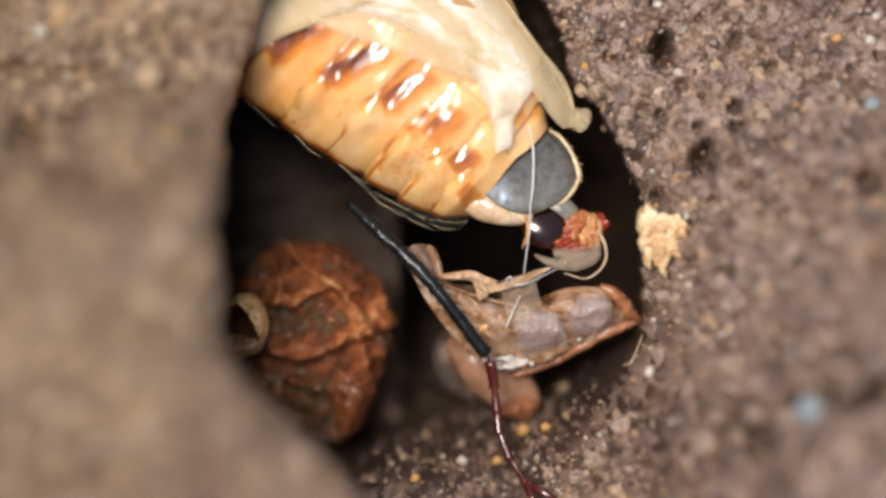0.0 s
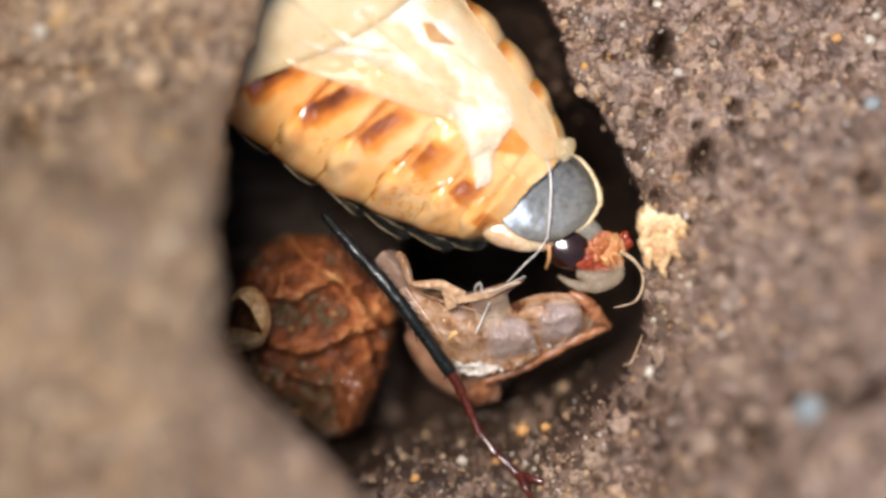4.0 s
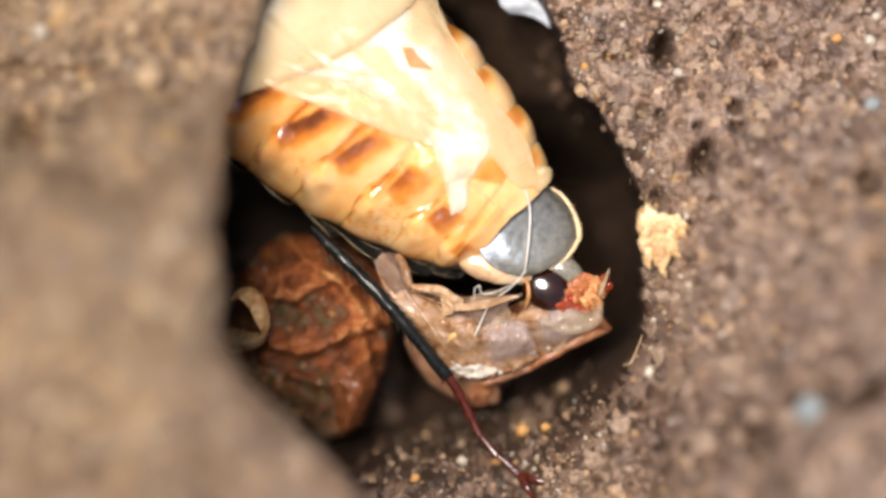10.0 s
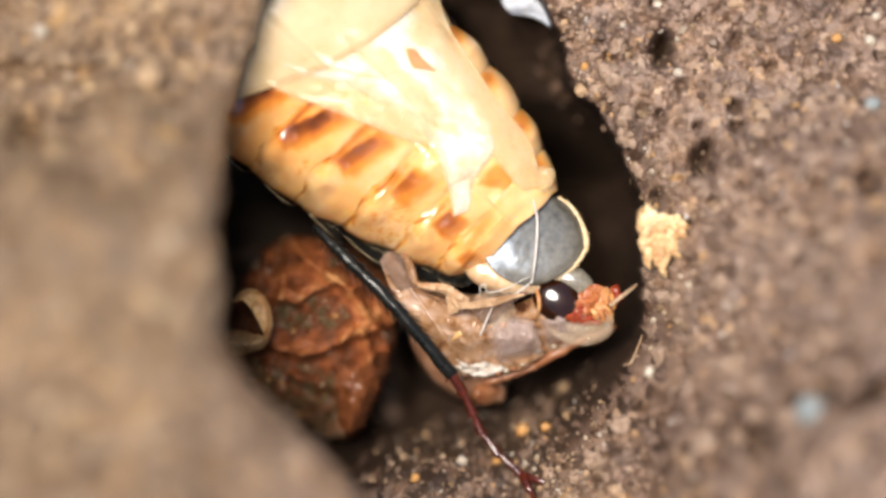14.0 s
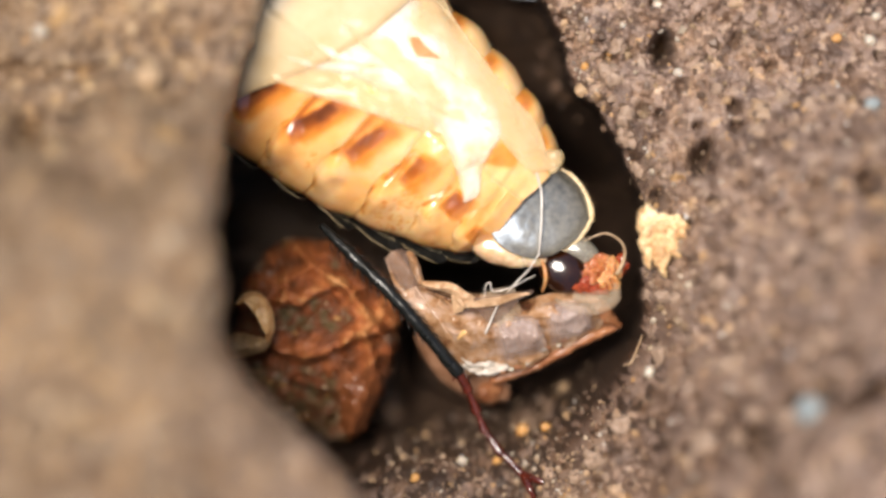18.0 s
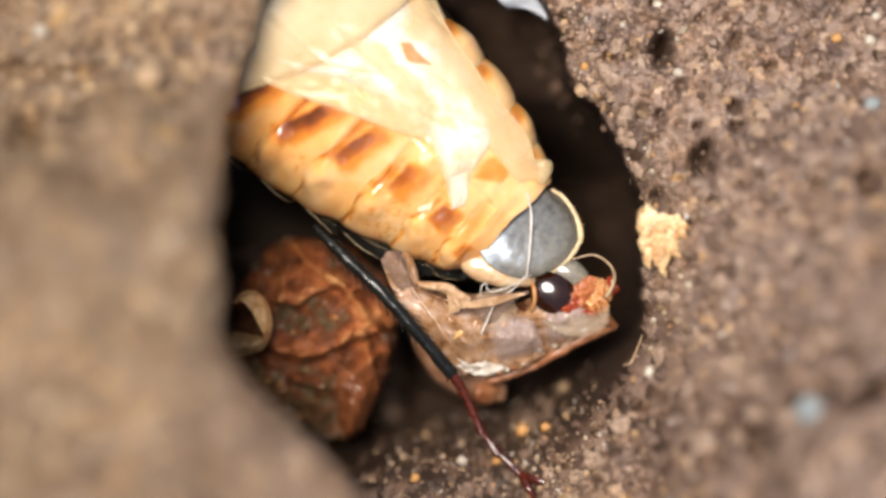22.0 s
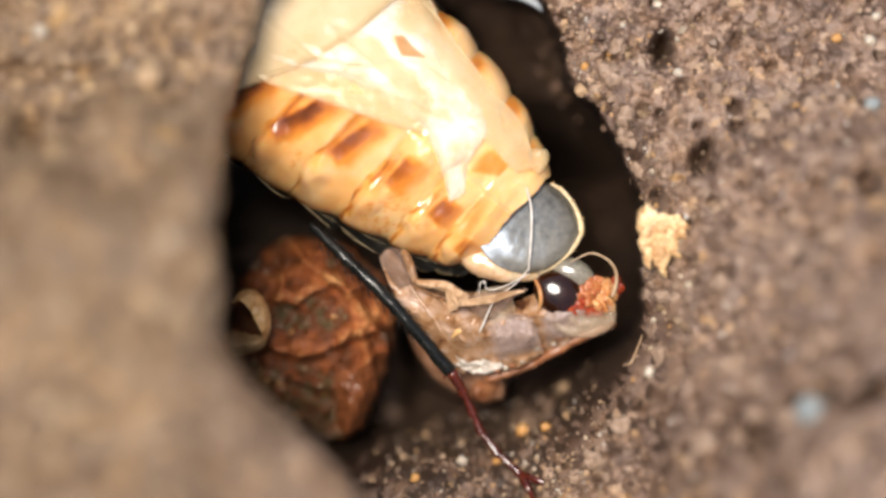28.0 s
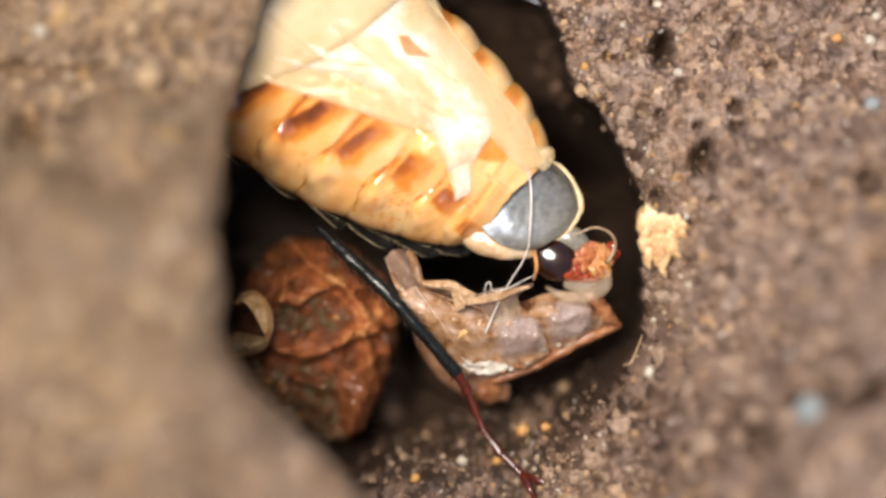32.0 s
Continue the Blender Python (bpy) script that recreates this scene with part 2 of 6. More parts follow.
def thing(name, origin, label, category, group="", kind="", turn=0.0):
    ob = new(name)
    ob.empty_display_size = 0.001
    m = Matrix.Translation(at(*origin)) @ pose(0, 0, 0, 0, 0, turn)
    ob.matrix_basis = m
    PLACE[ob.name] = m
    return tagged(ob, label, category, group, kind)


def build(name, verts, faces, material, parent=None, label="", pivot=None, pigment=None, smooth=True):
    """One mesh from plan coordinates, under a thing or part, or by itself. pivot: where its own origin lies, in plan coordinates."""
    v = np.asarray(verts, float).reshape(-1, 3)
    w = np.empty_like(v)
    w[:, 0], w[:, 1], w[:, 2] = (v[:, 0] - 784) * UNIT, (441 - v[:, 1]) * UNIT, v[:, 2] * UNIT
    base = PLACE[parent.name] if parent else Matrix.Identity(4)
    own = Matrix.Translation(at(*pivot)) if pivot else base
    inv = np.array(own.inverted())
    w = w @ inv[:3, :3].T + inv[:3, 3]
    me = bpy.data.meshes.new(name)
    me.from_pydata(w.tolist(), [], [tuple(f) for f in faces])
    bm = bmesh.new()
    bm.from_mesh(me)
    bmesh.ops.recalc_face_normals(bm, faces=bm.faces)
    bm.to_mesh(me)
    bm.free()
    me.materials.append(material)
    if smooth:
        me.polygons.foreach_set("use_smooth", np.ones(len(me.polygons), bool))
    if pigment is not None:
        me.attributes.new("pigment", "FLOAT", "POINT").data.foreach_set("value", np.asarray(pigment, np.float32).ravel())
    ob = new(name, me)
    if parent:
        ob.parent = parent
        ob.matrix_basis = base.inverted() @ own
    else:
        ob.matrix_basis = own
    PLACE[ob.name] = own
    if label:
        ob["label"] = label
    return ob


def quads(n, m, wrap=False, start=0):
    rows = []
    for i in range(n - 1):
        for j in range(m if wrap else m - 1):
            k = (j + 1) % m
            rows.append((start + i * m + j, start + i * m + k, start + (i + 1) * m + k, start + (i + 1) * m + j))
    return rows


def spline(points, n):
    """Catmull-Rom through points, sampled n times. Works on any trailing shape."""
    p = np.asarray(points, float)
    if len(p) == 2:
        t = np.linspace(0, 1, n).reshape((-1,) + (1,) * (p.ndim - 1))
        return p[0] * (1 - t) + p[1] * t
    q = np.concatenate([2 * p[:1] - p[1:2], p, 2 * p[-1:] - p[-2:-1]])
    out = []
    for x in np.linspace(0, len(p) - 1, n):
        i = min(int(x), len(p) - 2)
        t = x - i
        a, b, c, d = q[i:i + 4]
        out.append(0.5 * (2 * b + (c - a) * t + (2 * a - 5 * b + 4 * c - d) * t * t + (3 * b - a - 3 * c + d) * t ** 3))
    return np.array(out)


def cells(q, count, seed, spread):
    """Crumpled facets over points q: sharp creases between cells and a tilt of its own in each."""
    rnd = np.random.RandomState(seed)
    flat = q.reshape(-1, q.shape[-1])
    low, high = flat.min(0), flat.max(0)
    sites = low + (high - low) * rnd.rand(count, flat.shape[1])
    d = np.stack([np.linalg.norm(flat - s, axis=1) for s in sites], 1)
    order = np.argsort(d, 1)[:, :2]
    rows = np.arange(len(flat))
    gap = (d[rows, order[:, 1]] - d[rows, order[:, 0]]) / spread
    slope = rnd.normal(0, 1, (count, flat.shape[1]))
    tilt = ((flat - sites[order[:, 0]]) * slope[order[:, 0]]).sum(1) / spread
    return (np.exp(-gap * 5.0) + 0.42 * np.clip(tilt, -1, 1) * (1 - np.exp(-gap * 4.0))).reshape(q.shape[:-1])


def sheet(name, rails, material, parent=None, label="", n=30, m=24, thick=3.0, crease=0.0, size=40.0, seed=0.0, pivot=None, edge=0.0, crumple=0.0, cell=45.0):
    """A thin skin lofted through rails of (u, v, h), with creases."""
    p = spline([spline(r, m) for r in rails], n)
    if crease:
        a = layers(p[..., 0] + seed, p[..., 1] - seed, size, 3)
        p[..., 2] += crease * 2.2 * a + crease * 0.9 * np.abs(layers(p[..., 0] * 1.7 - seed, p[..., 1] * 0.8 + seed, size * 0.8, 2, 1))
    if crumple:
        area = np.ptp(p[..., 0]) * np.ptp(p[..., 1])
        bent = p[..., :2] + cell * 0.7 * np.stack([layers(p[..., 0], p[..., 1], cell, 2), layers(p[..., 0], p[..., 1], cell, 2, 1)], -1)
        p[..., 2] += crumple * cells(bent, int(np.clip(area / (cell * cell), 4, 70)), int(seed * 7) + 3, cell)
    if edge:
        ragged = edge * layers(p[..., 0] + 3 * seed, p[..., 1], size * 0.5, 3, 1)
        p[-1, :, 0] += ragged[-1]
        p[-1, :, 1] += ragged[-1]
        p[:, -1, 1] += ragged[:, -1]
    low = p.copy()
    low[..., 2] -= thick
    faces = quads(n, m) + [f[::-1] for f in quads(n, m, start=n * m)]
    k = n * m
    rim = [i * m for i in range(n)] + [(n - 1) * m + j for j in range(1, m)] + [i * m + m - 1 for i in range(n - 2, -1, -1)] + [j for j in range(m - 2, 0, -1)]
    for i, a in enumerate(rim):
        b = rim[(i + 1) % len(rim)]
        faces.append((a, b, b + k, a + k))
    ii, jj = np.arange(n)[:, None] / (n - 1.0), np.arange(m)[None] / (m - 1.0)
    core = np.clip(4.5 * np.minimum(np.minimum(ii, 1 - ii), np.minimum(jj, 1 - jj)), 0, 1)
    return build(name, np.concatenate([p.reshape(-1, 3), low.reshape(-1, 3)]), faces, material, parent, label, pivot, np.concatenate([core.ravel(), core.ravel()]))


def tube(name, path, radii, material, parent=None, label="", n=24, m=12, pivot=None, squash=1.0, rough=0.0):
    """A round rod along a path of (u, v, h), closed at both ends."""
    c, r = spline(path, n), spline(np.asarray(radii, float).reshape(-1, 1), n)[:, 0]
    d = np.gradient(c, axis=0)
    d /= np.linalg.norm(d, axis=1)[:, None] + 1e-9
    side = np.cross(d, [0, 0, 1.0])
    side /= np.linalg.norm(side, axis=1)[:, None] + 1e-9
    up = np.cross(side, d)
    ang = np.linspace(0, 2 * math.pi, m, endpoint=False)
    rr = r[:, None] * np.ones((1, m))
    if rough:
        rr = rr * (1 + rough * 2 * (wave(np.arange(n)[:, None] * 0.9, np.cos(ang)[None] * 2 + np.sin(ang)[None]) - 0.5))
    p = c[:, None] + side[:, None] * (np.cos(ang)[None] * rr)[..., None] + up[:, None] * (np.sin(ang)[None] * rr * squash)[..., None]
    v = np.concatenate([p.reshape(-1, 3), c[:1] - d[:1] * r[0] * 0.5, c[-1:] + d[-1:] * r[-1] * 0.5])
    faces = quads(n, m, True)
    faces += [(n * m, (j + 1) % m, j) for j in range(m)] + [(n * m + 1, (n - 1) * m + j, (n - 1) * m + (j + 1) % m) for j in range(m)]
    return build(name, v, faces, material, parent, label, pivot)


def lump(name, centre, radii, material, parent=None, label="", turn=0.0, rough=0.12, size=0.7, seed=0.0, n=20, m=28, pivot=None, creases=0.0):
    """A rounded body with an uneven skin. radii along, across and up; turn in degrees."""
    th, ph = np.linspace(0, math.pi, n)[:, None], np.linspace(0, 2 * math.pi, m, endpoint=False)[None]
    x, y, z = np.sin(th) * np.cos(ph), np.sin(th) * np.sin(ph), np.cos(th) + 0 * ph
    k = 1 + rough * 2 * (layers(x + seed + 0.6 * z, y - seed + 0.8 * z, size, 3))
    if creases:
        k = k - creases * (1 - np.clip(np.abs(layers(x * 1.3 + seed + z, y + z - seed, 0.9, 2, 1)) * 9, 0, 1))
    x, y, z = x * k * radii[0], y * k * radii[1], z * k * radii[2]
    c, s = math.cos(radians(turn)), math.sin(radians(turn))
    v = np.stack([centre[0] + x * c - y * s, centre[1] + x * s + y * c, centre[2] + z], -1)
    return build(name, v, quads(n, m, True), material, parent, label, pivot)


# ---- the soil with the burrow ----
# both rims close early above v = 0, unseen, to keep sun out
def rim_left(v):
    return np.interp(v, [-420, -260, -110, 0, 60, 120, 200, 300, 400, 500, 600, 680, 750, 830, 882, 1000, 1300],
                     [705, 690, 530, 458, 442, 414, 390, 380, 372, 384, 386, 428, 506, 584, 630, 740, 900])


def rim_right(v):
    return np.interp(v, [-420, -260, -110, 0, 60, 130, 170, 200, 250, 300, 360, 480, 560, 600, 650, 720, 790, 882, 1000, 1300],
                     [705, 706, 800, 962, 998, 1006, 1030, 1072, 1094, 1118, 1136, 1138, 1146, 1140, 1105, 1065, 1020, 985, 960, 930])


BANK = []


def plain_height(u, v):
    """The lie of the soil without its crumbs."""
    rough = 16 * layers(u, v, 45, 3)
    right = -70 + np.minimum(u - rim_right(v), 3000) * (0.07 + 0.50 * ease(1090, 1260, u) * ease(110, 330, v) + 1.05 * ease(120, 580, v)) + 70 * layers(u, v, 300, 3) + 26 * layers(u, v, 75, 2, 1)
    right = np.minimum(right, 560 + 40 * layers(u, v, 300, 2)) - 30 * ease(40, 0, u - rim_right(v))
    left = 235 + 560 * ease(130, 420, v + 0.15 * (u - 200) + 90 * layers(u, v, 150, 3)) + 110 * layers(u, v, 260, 3)
    near = 784 + (u - 784) / (1 - left * UNIT / DISTANCE)
    down = 441 + (v - 441) / (1 - left * UNIT / DISTANCE)
    gap = rim_left(down) + 12 - near + rough
    left = left - 85 * np.exp(-np.maximum(gap, 0) / 50.0)
    floor = np.interp(v, [200, 450, 560, 630, 700, 760, 810, 850, 882, 1000, 1300], [-2600, -1900, -900, -650, -545, -340, -220, -160, -130, -60, 150]) + 60 * layers(u, v, 140, 3)
    floor = floor - 320 * ease(880, 680, u + 0.3 * (v - 700)) * ease(830, 740, v)
    along, across = (u - 600) * 0.768 + (v - 135) * 0.640, (u - 600) * 0.640 - (v - 135) * 0.768
    ridge = -330 - 1900 * ease(60, 190, np.abs(across)) - 2300 * ease(180, 300, along) - 600 * ease(-450, -700, along)
    floor = np.maximum(floor, ridge)
    floor = np.maximum(floor, -640 - 3600 * ease(700, 780, u) + 90 * layers(u, v, 120, 3))
    floor = np.maximum(floor, -640 - 0.35 * (v - 60) - 3600 * ease(0.75, 1.5, np.hypot((u - 1000) / 80, (v - 150) / 150)) + 110 * layers(u, v, 90, 3))
    inside = rim_right(v) - u  # the wet wall below the rim
    floor = np.maximum(floor, np.interp(v, [0, 200, 320, 600], [-230, -270, -600, -760]) - 2.4 * np.maximum(inside, 0) - 1500 * ease(150, 230, inside) - 3000 * ease(600, 690, v) + 90 * layers(u, v, 90, 2))
    for mu, mv, size, top in ((555, 610, 85, -440), (840, 640, 70, -395)):
        floor = np.maximum(floor, top - 1400 * ease(size, size + 90, np.hypot(u - mu, v - mv)))
    width = np.interp(v, [0, 520, 650, 800], [26, 30, 150, 240])
    k = ease(-0.5, 0.5, (u - rim_right(v) + 0.35 * width + rough) / width)
    h = floor + (right - floor) * k
    k = ease(-6, 12, gap)
    h = h + (left - h) * k
    far = ease(1500, 5000, np.hypot(u - 784, v - 441))
    BANK.append(left)
    return h + (260 + 900 * layers(u, v, 90000, 2) * ease(900000, 100000, np.hypot(u, v)) - h) * far


def soil():
    us = np.concatenate([-np.geomspace(60, 2600000, 34)[::-1], np.arange(-57, 1630, 2.8), 1630 + np.geomspace(6, 2600000, 34)])
    vs = np.concatenate([-np.geomspace(60, 2600000, 34)[::-1], np.arange(-57, 945, 2.8), 945 + np.geomspace(6, 2600000, 34)])
    u, v = np.meshgrid(us, vs)
    base = plain_height(u, v)
    crumb = np.zeros_like(base)
    rnd = np.random.RandomState(5)
    pigment = 0.32 + 0.5 * layers(u, v, 60, 3) * ease(6000, 1500, np.hypot(u - 784, v - 441))
    fine_u, fine_v = us[34:-34], vs[34:-34]
    near = ease(6000, 1500, np.hypot(u - 784, v - 441))
    damp = near * 0.05 * ease(0, 300, rim_left(v) - u) * ease(150, 420, v)  # drier, paler soil on the high bank
    pigment += damp
    for k in range(25000):
        cu, cv = rnd.uniform(-60, 1630), rnd.uniform(-60, 945)
        r = min(20, 5.2 * rnd.lognormal(0.2, 0.42))
        i0, i1 = np.searchsorted(fine_u, (cu - r, cu + r)) + 34
        j0, j1 = np.searchsorted(fine_v, (cv - r, cv + r)) + 34
        if i1 - i0 < 2 or j1 - j0 < 2:
            continue
        du, dv = (us[i0:i1] - cu)[None], (vs[j0:j1] - cv)[:, None]
        d = (du * du + dv * dv * rnd.uniform(0.7, 1.5)) / (r * r)
        d = d * (1 + 2.6 * layers(du + cu + 0 * dv, dv + cv + 0 * du, r * 0.9, 2))
        dome = r * rnd.uniform(0.8, 1.45) * np.clip(1 - d, 0, 1) ** rnd.uniform(0.4, 0.7) + rnd.uniform(-6, 4)
        here = crumb[j0:j1, i0:i1]
        higher = (d < 1) & (dome > here)
        here[higher] = dome[higher]
        tone = rnd.rand()
        tone = 0.12 + 0.58 * tone if tone < 0.84 else rnd.uniform(0.60, 0.98)
        pigment[j0:j1, i0:i1][higher] = tone + damp[j0:j1, i0:i1][higher] * 0.7
    pigment -= (0.42 - 0.12 * ease(680, 760, v)) * ease(-45, -190, base) * ease(3000, 1500, np.hypot(u - 784, v - 441))  # wetter soil down in the burrow, with its deep shade painted in too
    # wet mud of the floor, its shadow darkened into the pigment
    mud_shade = ease(10, 90, u - rim_left(v)) * ease(-20, 90, rim_right(v) - u) * ease(640, 740, v) * ease(1100, 900, v)
    # fall-off of brightness over the outer banks goes into the pigment as well
    pigment -= 0.11 * mud_shade + near * (0.08 * ease(1000, 1250, u) * ease(520, 720, v) + 0.05 * ease(1250, 1400, u) + 0.07 * ease(560, 760, v) * ease(520, 320, u))
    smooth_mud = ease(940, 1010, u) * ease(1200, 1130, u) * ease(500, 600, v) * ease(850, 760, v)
    # damp clay slope, its weaker light toned into the pigment too
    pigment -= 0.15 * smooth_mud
    pits = np.zeros_like(base)
    for pu, pv, pr, depth in ((1172, 88, 17, 260), (1178, 66, 11, 150), (1240, 285, 17, 230), (1252, 262, 10, 120), (1322, 775, 22, 190), (66, 246, 26, 120), (88, 258, 18, 80), (1165, 350, 12, 90), (1520, 328, 20, 170), (1305, 70, 11, 70), (1262, 752, 16, 90), (1138, 860, 40, 110)):
        pits -= depth * np.exp(-((u - pu) ** 2 * 1.3 + (v - pv) ** 2 * 0.7) / (pr * pr))
    hollow = np.random.RandomState(31)
    for k in range(60):  # small holes between the crumbs
        pu, pv, pr = hollow.uniform(985, 1560), hollow.uniform(0, 480), hollow.uniform(4, 11)
        if pu > rim_right(pv) + 14:
            pits -= hollow.uniform(4, 8) * pr * np.exp(-((u - pu) ** 2 * hollow.uniform(0.6, 1.6) + (v - pv) ** 2) / (pr * pr))
    crack = np.abs(v - (700 - 0.45 * (u - 1470) + 30 * layers(u, v, 70, 2)))
    pits -= 130 * np.exp(-(crack / 16) ** 2) * ease(1440, 1500, u) * ease(1900, 1600, u)
    shelf = np.abs(v - (135 + 25 * layers(u, v, 90, 2)))
    pits -= 32 * np.exp(-(shelf / 14) ** 2) * ease(300, 220, u)
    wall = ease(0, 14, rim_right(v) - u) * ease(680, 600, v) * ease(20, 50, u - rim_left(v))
    # the wall's shade below the rim painted in as darker pigment
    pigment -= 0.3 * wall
    calm = 0.9 * wall + 0.55 * ease(-30, -130, base) * ease(600, 690, v) + 0.42 * ease(1150, 1300, u) * ease(130, 300, v)
    h = base + crumb * (1 - np.clip(calm + 0.5 * smooth_mud, 0, 0.6 + 0.35 * wall + 0.25 * smooth_mud)) + pits + 9 * layers(u, v, 12, 3) * ease(4000, 1500, np.hypot(u - 784, v - 441))
    beside = rim_left(v) - u
    lean = 0.085 * np.clip(BANK[0] - 170 - h, 0, 1400) * ease(-170, -20, beside) * ease(1500, 900, np.abs(v - 441))
    within = rim_right(v) - u
    under = 0.05 * np.clip(-95 - h, 0, 1500) * ease(230, 40, within) * ease(-60, -20, within) * ease(650, 540, v) * ease(-600, -200, v)
    verts = np.stack([u - lean + under, v + lean * 0.75 * ease(560, 720, v), h], -1).reshape(-1, 3)  # the high bank hangs over
    n, m = u.shape
    idx = np.arange(n * m).reshape(n, m)
    faces = np.stack([idx[:-1, :-1], idx[1:, :-1], idx[1:, 1:], idx[:-1, 1:]], -1).reshape(-1, 4)
    w = np.stack([(verts[:, 0] - 784) * UNIT, (441 - verts[:, 1]) * UNIT, verts[:, 2] * UNIT], -1).astype(np.float32)
    me = bpy.data.meshes.new("ground")
    me.vertices.add(len(w))
    me.vertices.foreach_set("co", w.ravel())
    me.loops.add(faces.size)
    me.loops.foreach_set("vertex_index", faces.ravel().astype(np.int32))
    me.polygons.add(len(faces))
    me.polygons.foreach_set("loop_start", np.arange(0, faces.size, 4, dtype=np.int32))
    me.polygons.foreach_set("use_smooth", np.ones(len(faces), bool))
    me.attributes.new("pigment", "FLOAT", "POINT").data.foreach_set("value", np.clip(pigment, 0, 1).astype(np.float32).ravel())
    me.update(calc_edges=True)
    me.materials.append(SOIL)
    ob = new("ground", me)
    tagged(ob, "damp crumbly brown soil with an opened burrow in it", "soil", kind="structure")
    return ob, us, vs, h


GROUND, SOIL_U, SOIL_V, SOIL_H = soil()


def soil_at(u, v):
    j, i = np.searchsorted(SOIL_V, v), np.searchsorted(SOIL_U, u)
    return float(SOIL_H[j, i])


def ico():
    bm = bmesh.new()
    bmesh.ops.create_icosphere(bm, subdivisions=1, radius=1)
    v, f = np.array([x.co[:] for x in bm.verts]), np.array([[x.index for x in y.verts] for y in bm.faces])
    bm.free()
    return v, f


def grit():
    """Loose sand grains strewn on the soil."""
    v0, f0 = ico()
    rnd = np.random.RandomState(9)
    vs, fs = [], []
    for k in range(5200):
        u, v = rnd.uniform(-40, 1600), rnd.uniform(-40, 920)
        small = rnd.rand() < 0.2
        if small:
            u, v = rnd.uniform(680, 1080), rnd.uniform(700, 890)
        if rnd.rand() < 0.04:
            v = rnd.uniform(20, 660)
            u = float(rim_right(v)) + rnd.uniform(8, 70)
        h = soil_at(u, v)
        if v < 640 and rim_left(v) + 30 < u < rim_right(v) + 4:
            continue
        if u < 930 and v > 690 and u > rim_left(v) and rnd.rand() < 0.55:
            continue
        if h < -460:
            continue
        if 960 < u < 1180 and 520 < v < 800 and rnd.rand() < 0.6:
            continue
        r = min(9, 2.6 * rnd.lognormal(0.1, 0.45)) * (0.85 if small else 1)
        p = v0 * (1 + 0.6 * (rnd.rand(len(v0), 1) - 0.5)) * (r * rnd.uniform(0.75, 1.25, 3))
        vs.append(p + (u, v, h + 0.2 * r))
        fs.append(f0 + len(v0) * len(fs))
    ob = build("sand_grit", np.concatenate(vs), np.concatenate(fs).tolist(), GRIT, smooth=False)
    tagged(ob, "loose coarse sand grains strewn over the damp soil", "sand", kind="stuff")


grit()


def grains():
    """The grains along the burrow's rim and floor that can be told apart."""
    rnd = np.random.RandomState(21)
    v0, f0 = ico()
    shapes = []
    for k in range(7):
        me = bpy.data.meshes.new("grain")
        p = v0 * (1 + 0.6 * (rnd.rand(len(v0), 1) - 0.5)) * rnd.uniform(0.7, 1.2, 3)
        me.from_pydata((p * UNIT).tolist(), [], f0.tolist())
        me.materials.append(GRAIN)
        shapes.append(me)
    made = 0
    while made < 300:
        if made < 90:
            u, v = rnd.uniform(690, 1090), rnd.uniform(690, 885)
        elif made < 165:
            v = rnd.uniform(10, 690)
            u = float(rim_right(v)) + abs(rnd.normal(0, 34)) + 12
        else:
            u, v = rnd.uniform(990, 1560), rnd.uniform(5, 230)
        h = soil_at(u, v)
        if h < -430:
            continue
        r = min(13, 5.2 * rnd.lognormal(0.0, 0.35))
        r *= 0.78 if made < 90 else 1.0
        ob = new("grain", shapes[made % 7])
        ob.parent = GROUND
        ob.matrix_basis = Matrix.Translation(at(u, v, h + 0.25 * r)) @ Euler(rnd.uniform(0, 6, 3)).to_matrix().to_4x4() @ Matrix.Scale(r, 4)
        made += 1


grains()


# ---- the beetle ----
def side_width(s, w):
    """How far the body reaches to either side of its axis."""
    left = np.interp(s, [-700, -560, -400, -250, -120, -70, 57, 118, 170, 225, 279, 328, 375, 405, 440, 470], [40, 160, 225, 240, 238, 235, 229, 220, 208, 195, 179, 161, 140, 114, 92, 60])
    right = np.interp(s, [-700, -560, -400, -250, -120, 0, 100, 174, 261, 339, 402, 440, 470], [40, 150, 205, 222, 224, 216, 204, 194, 174, 146, 110, 88, 60])
    return np.where(np.asarray(w) < 0, left, right)


MIDDLE = -130.0
SLANT = 0.04


def body_point(s, w, h):
    """From body lines (along to the tail, across, up) to the plan, in the pose of rest."""
    return np.stack([600 + 0.768 * s + 0.640 * w, 135 + 0.640 * s - 0.768 * w, h + 0 * s], -1)


def axis_point(s):
    return (600 + 0.768 * s, 135 + 0.640 * s, MIDDLE)


def back(u, v):
    """Height of the beetle's back over the plan."""
    s, w = (u - 600) * 0.768 + (v - 135) * 0.640, (u - 600) * 0.640 - (v - 135) * 0.768
    wide = side_width(s, w)
    return MIDDLE + 0.80 * wide * np.sqrt(np.clip(1 - (w / (wide * 1.06)) ** 2, 0.02, 1)) + 0.073 * w + 3


beetle = thing("beetle", (600, 135, MIDDLE - 190), "newly moulted beetle, cream back and black belly, in the burrow", "beetle", turn=-39.8)


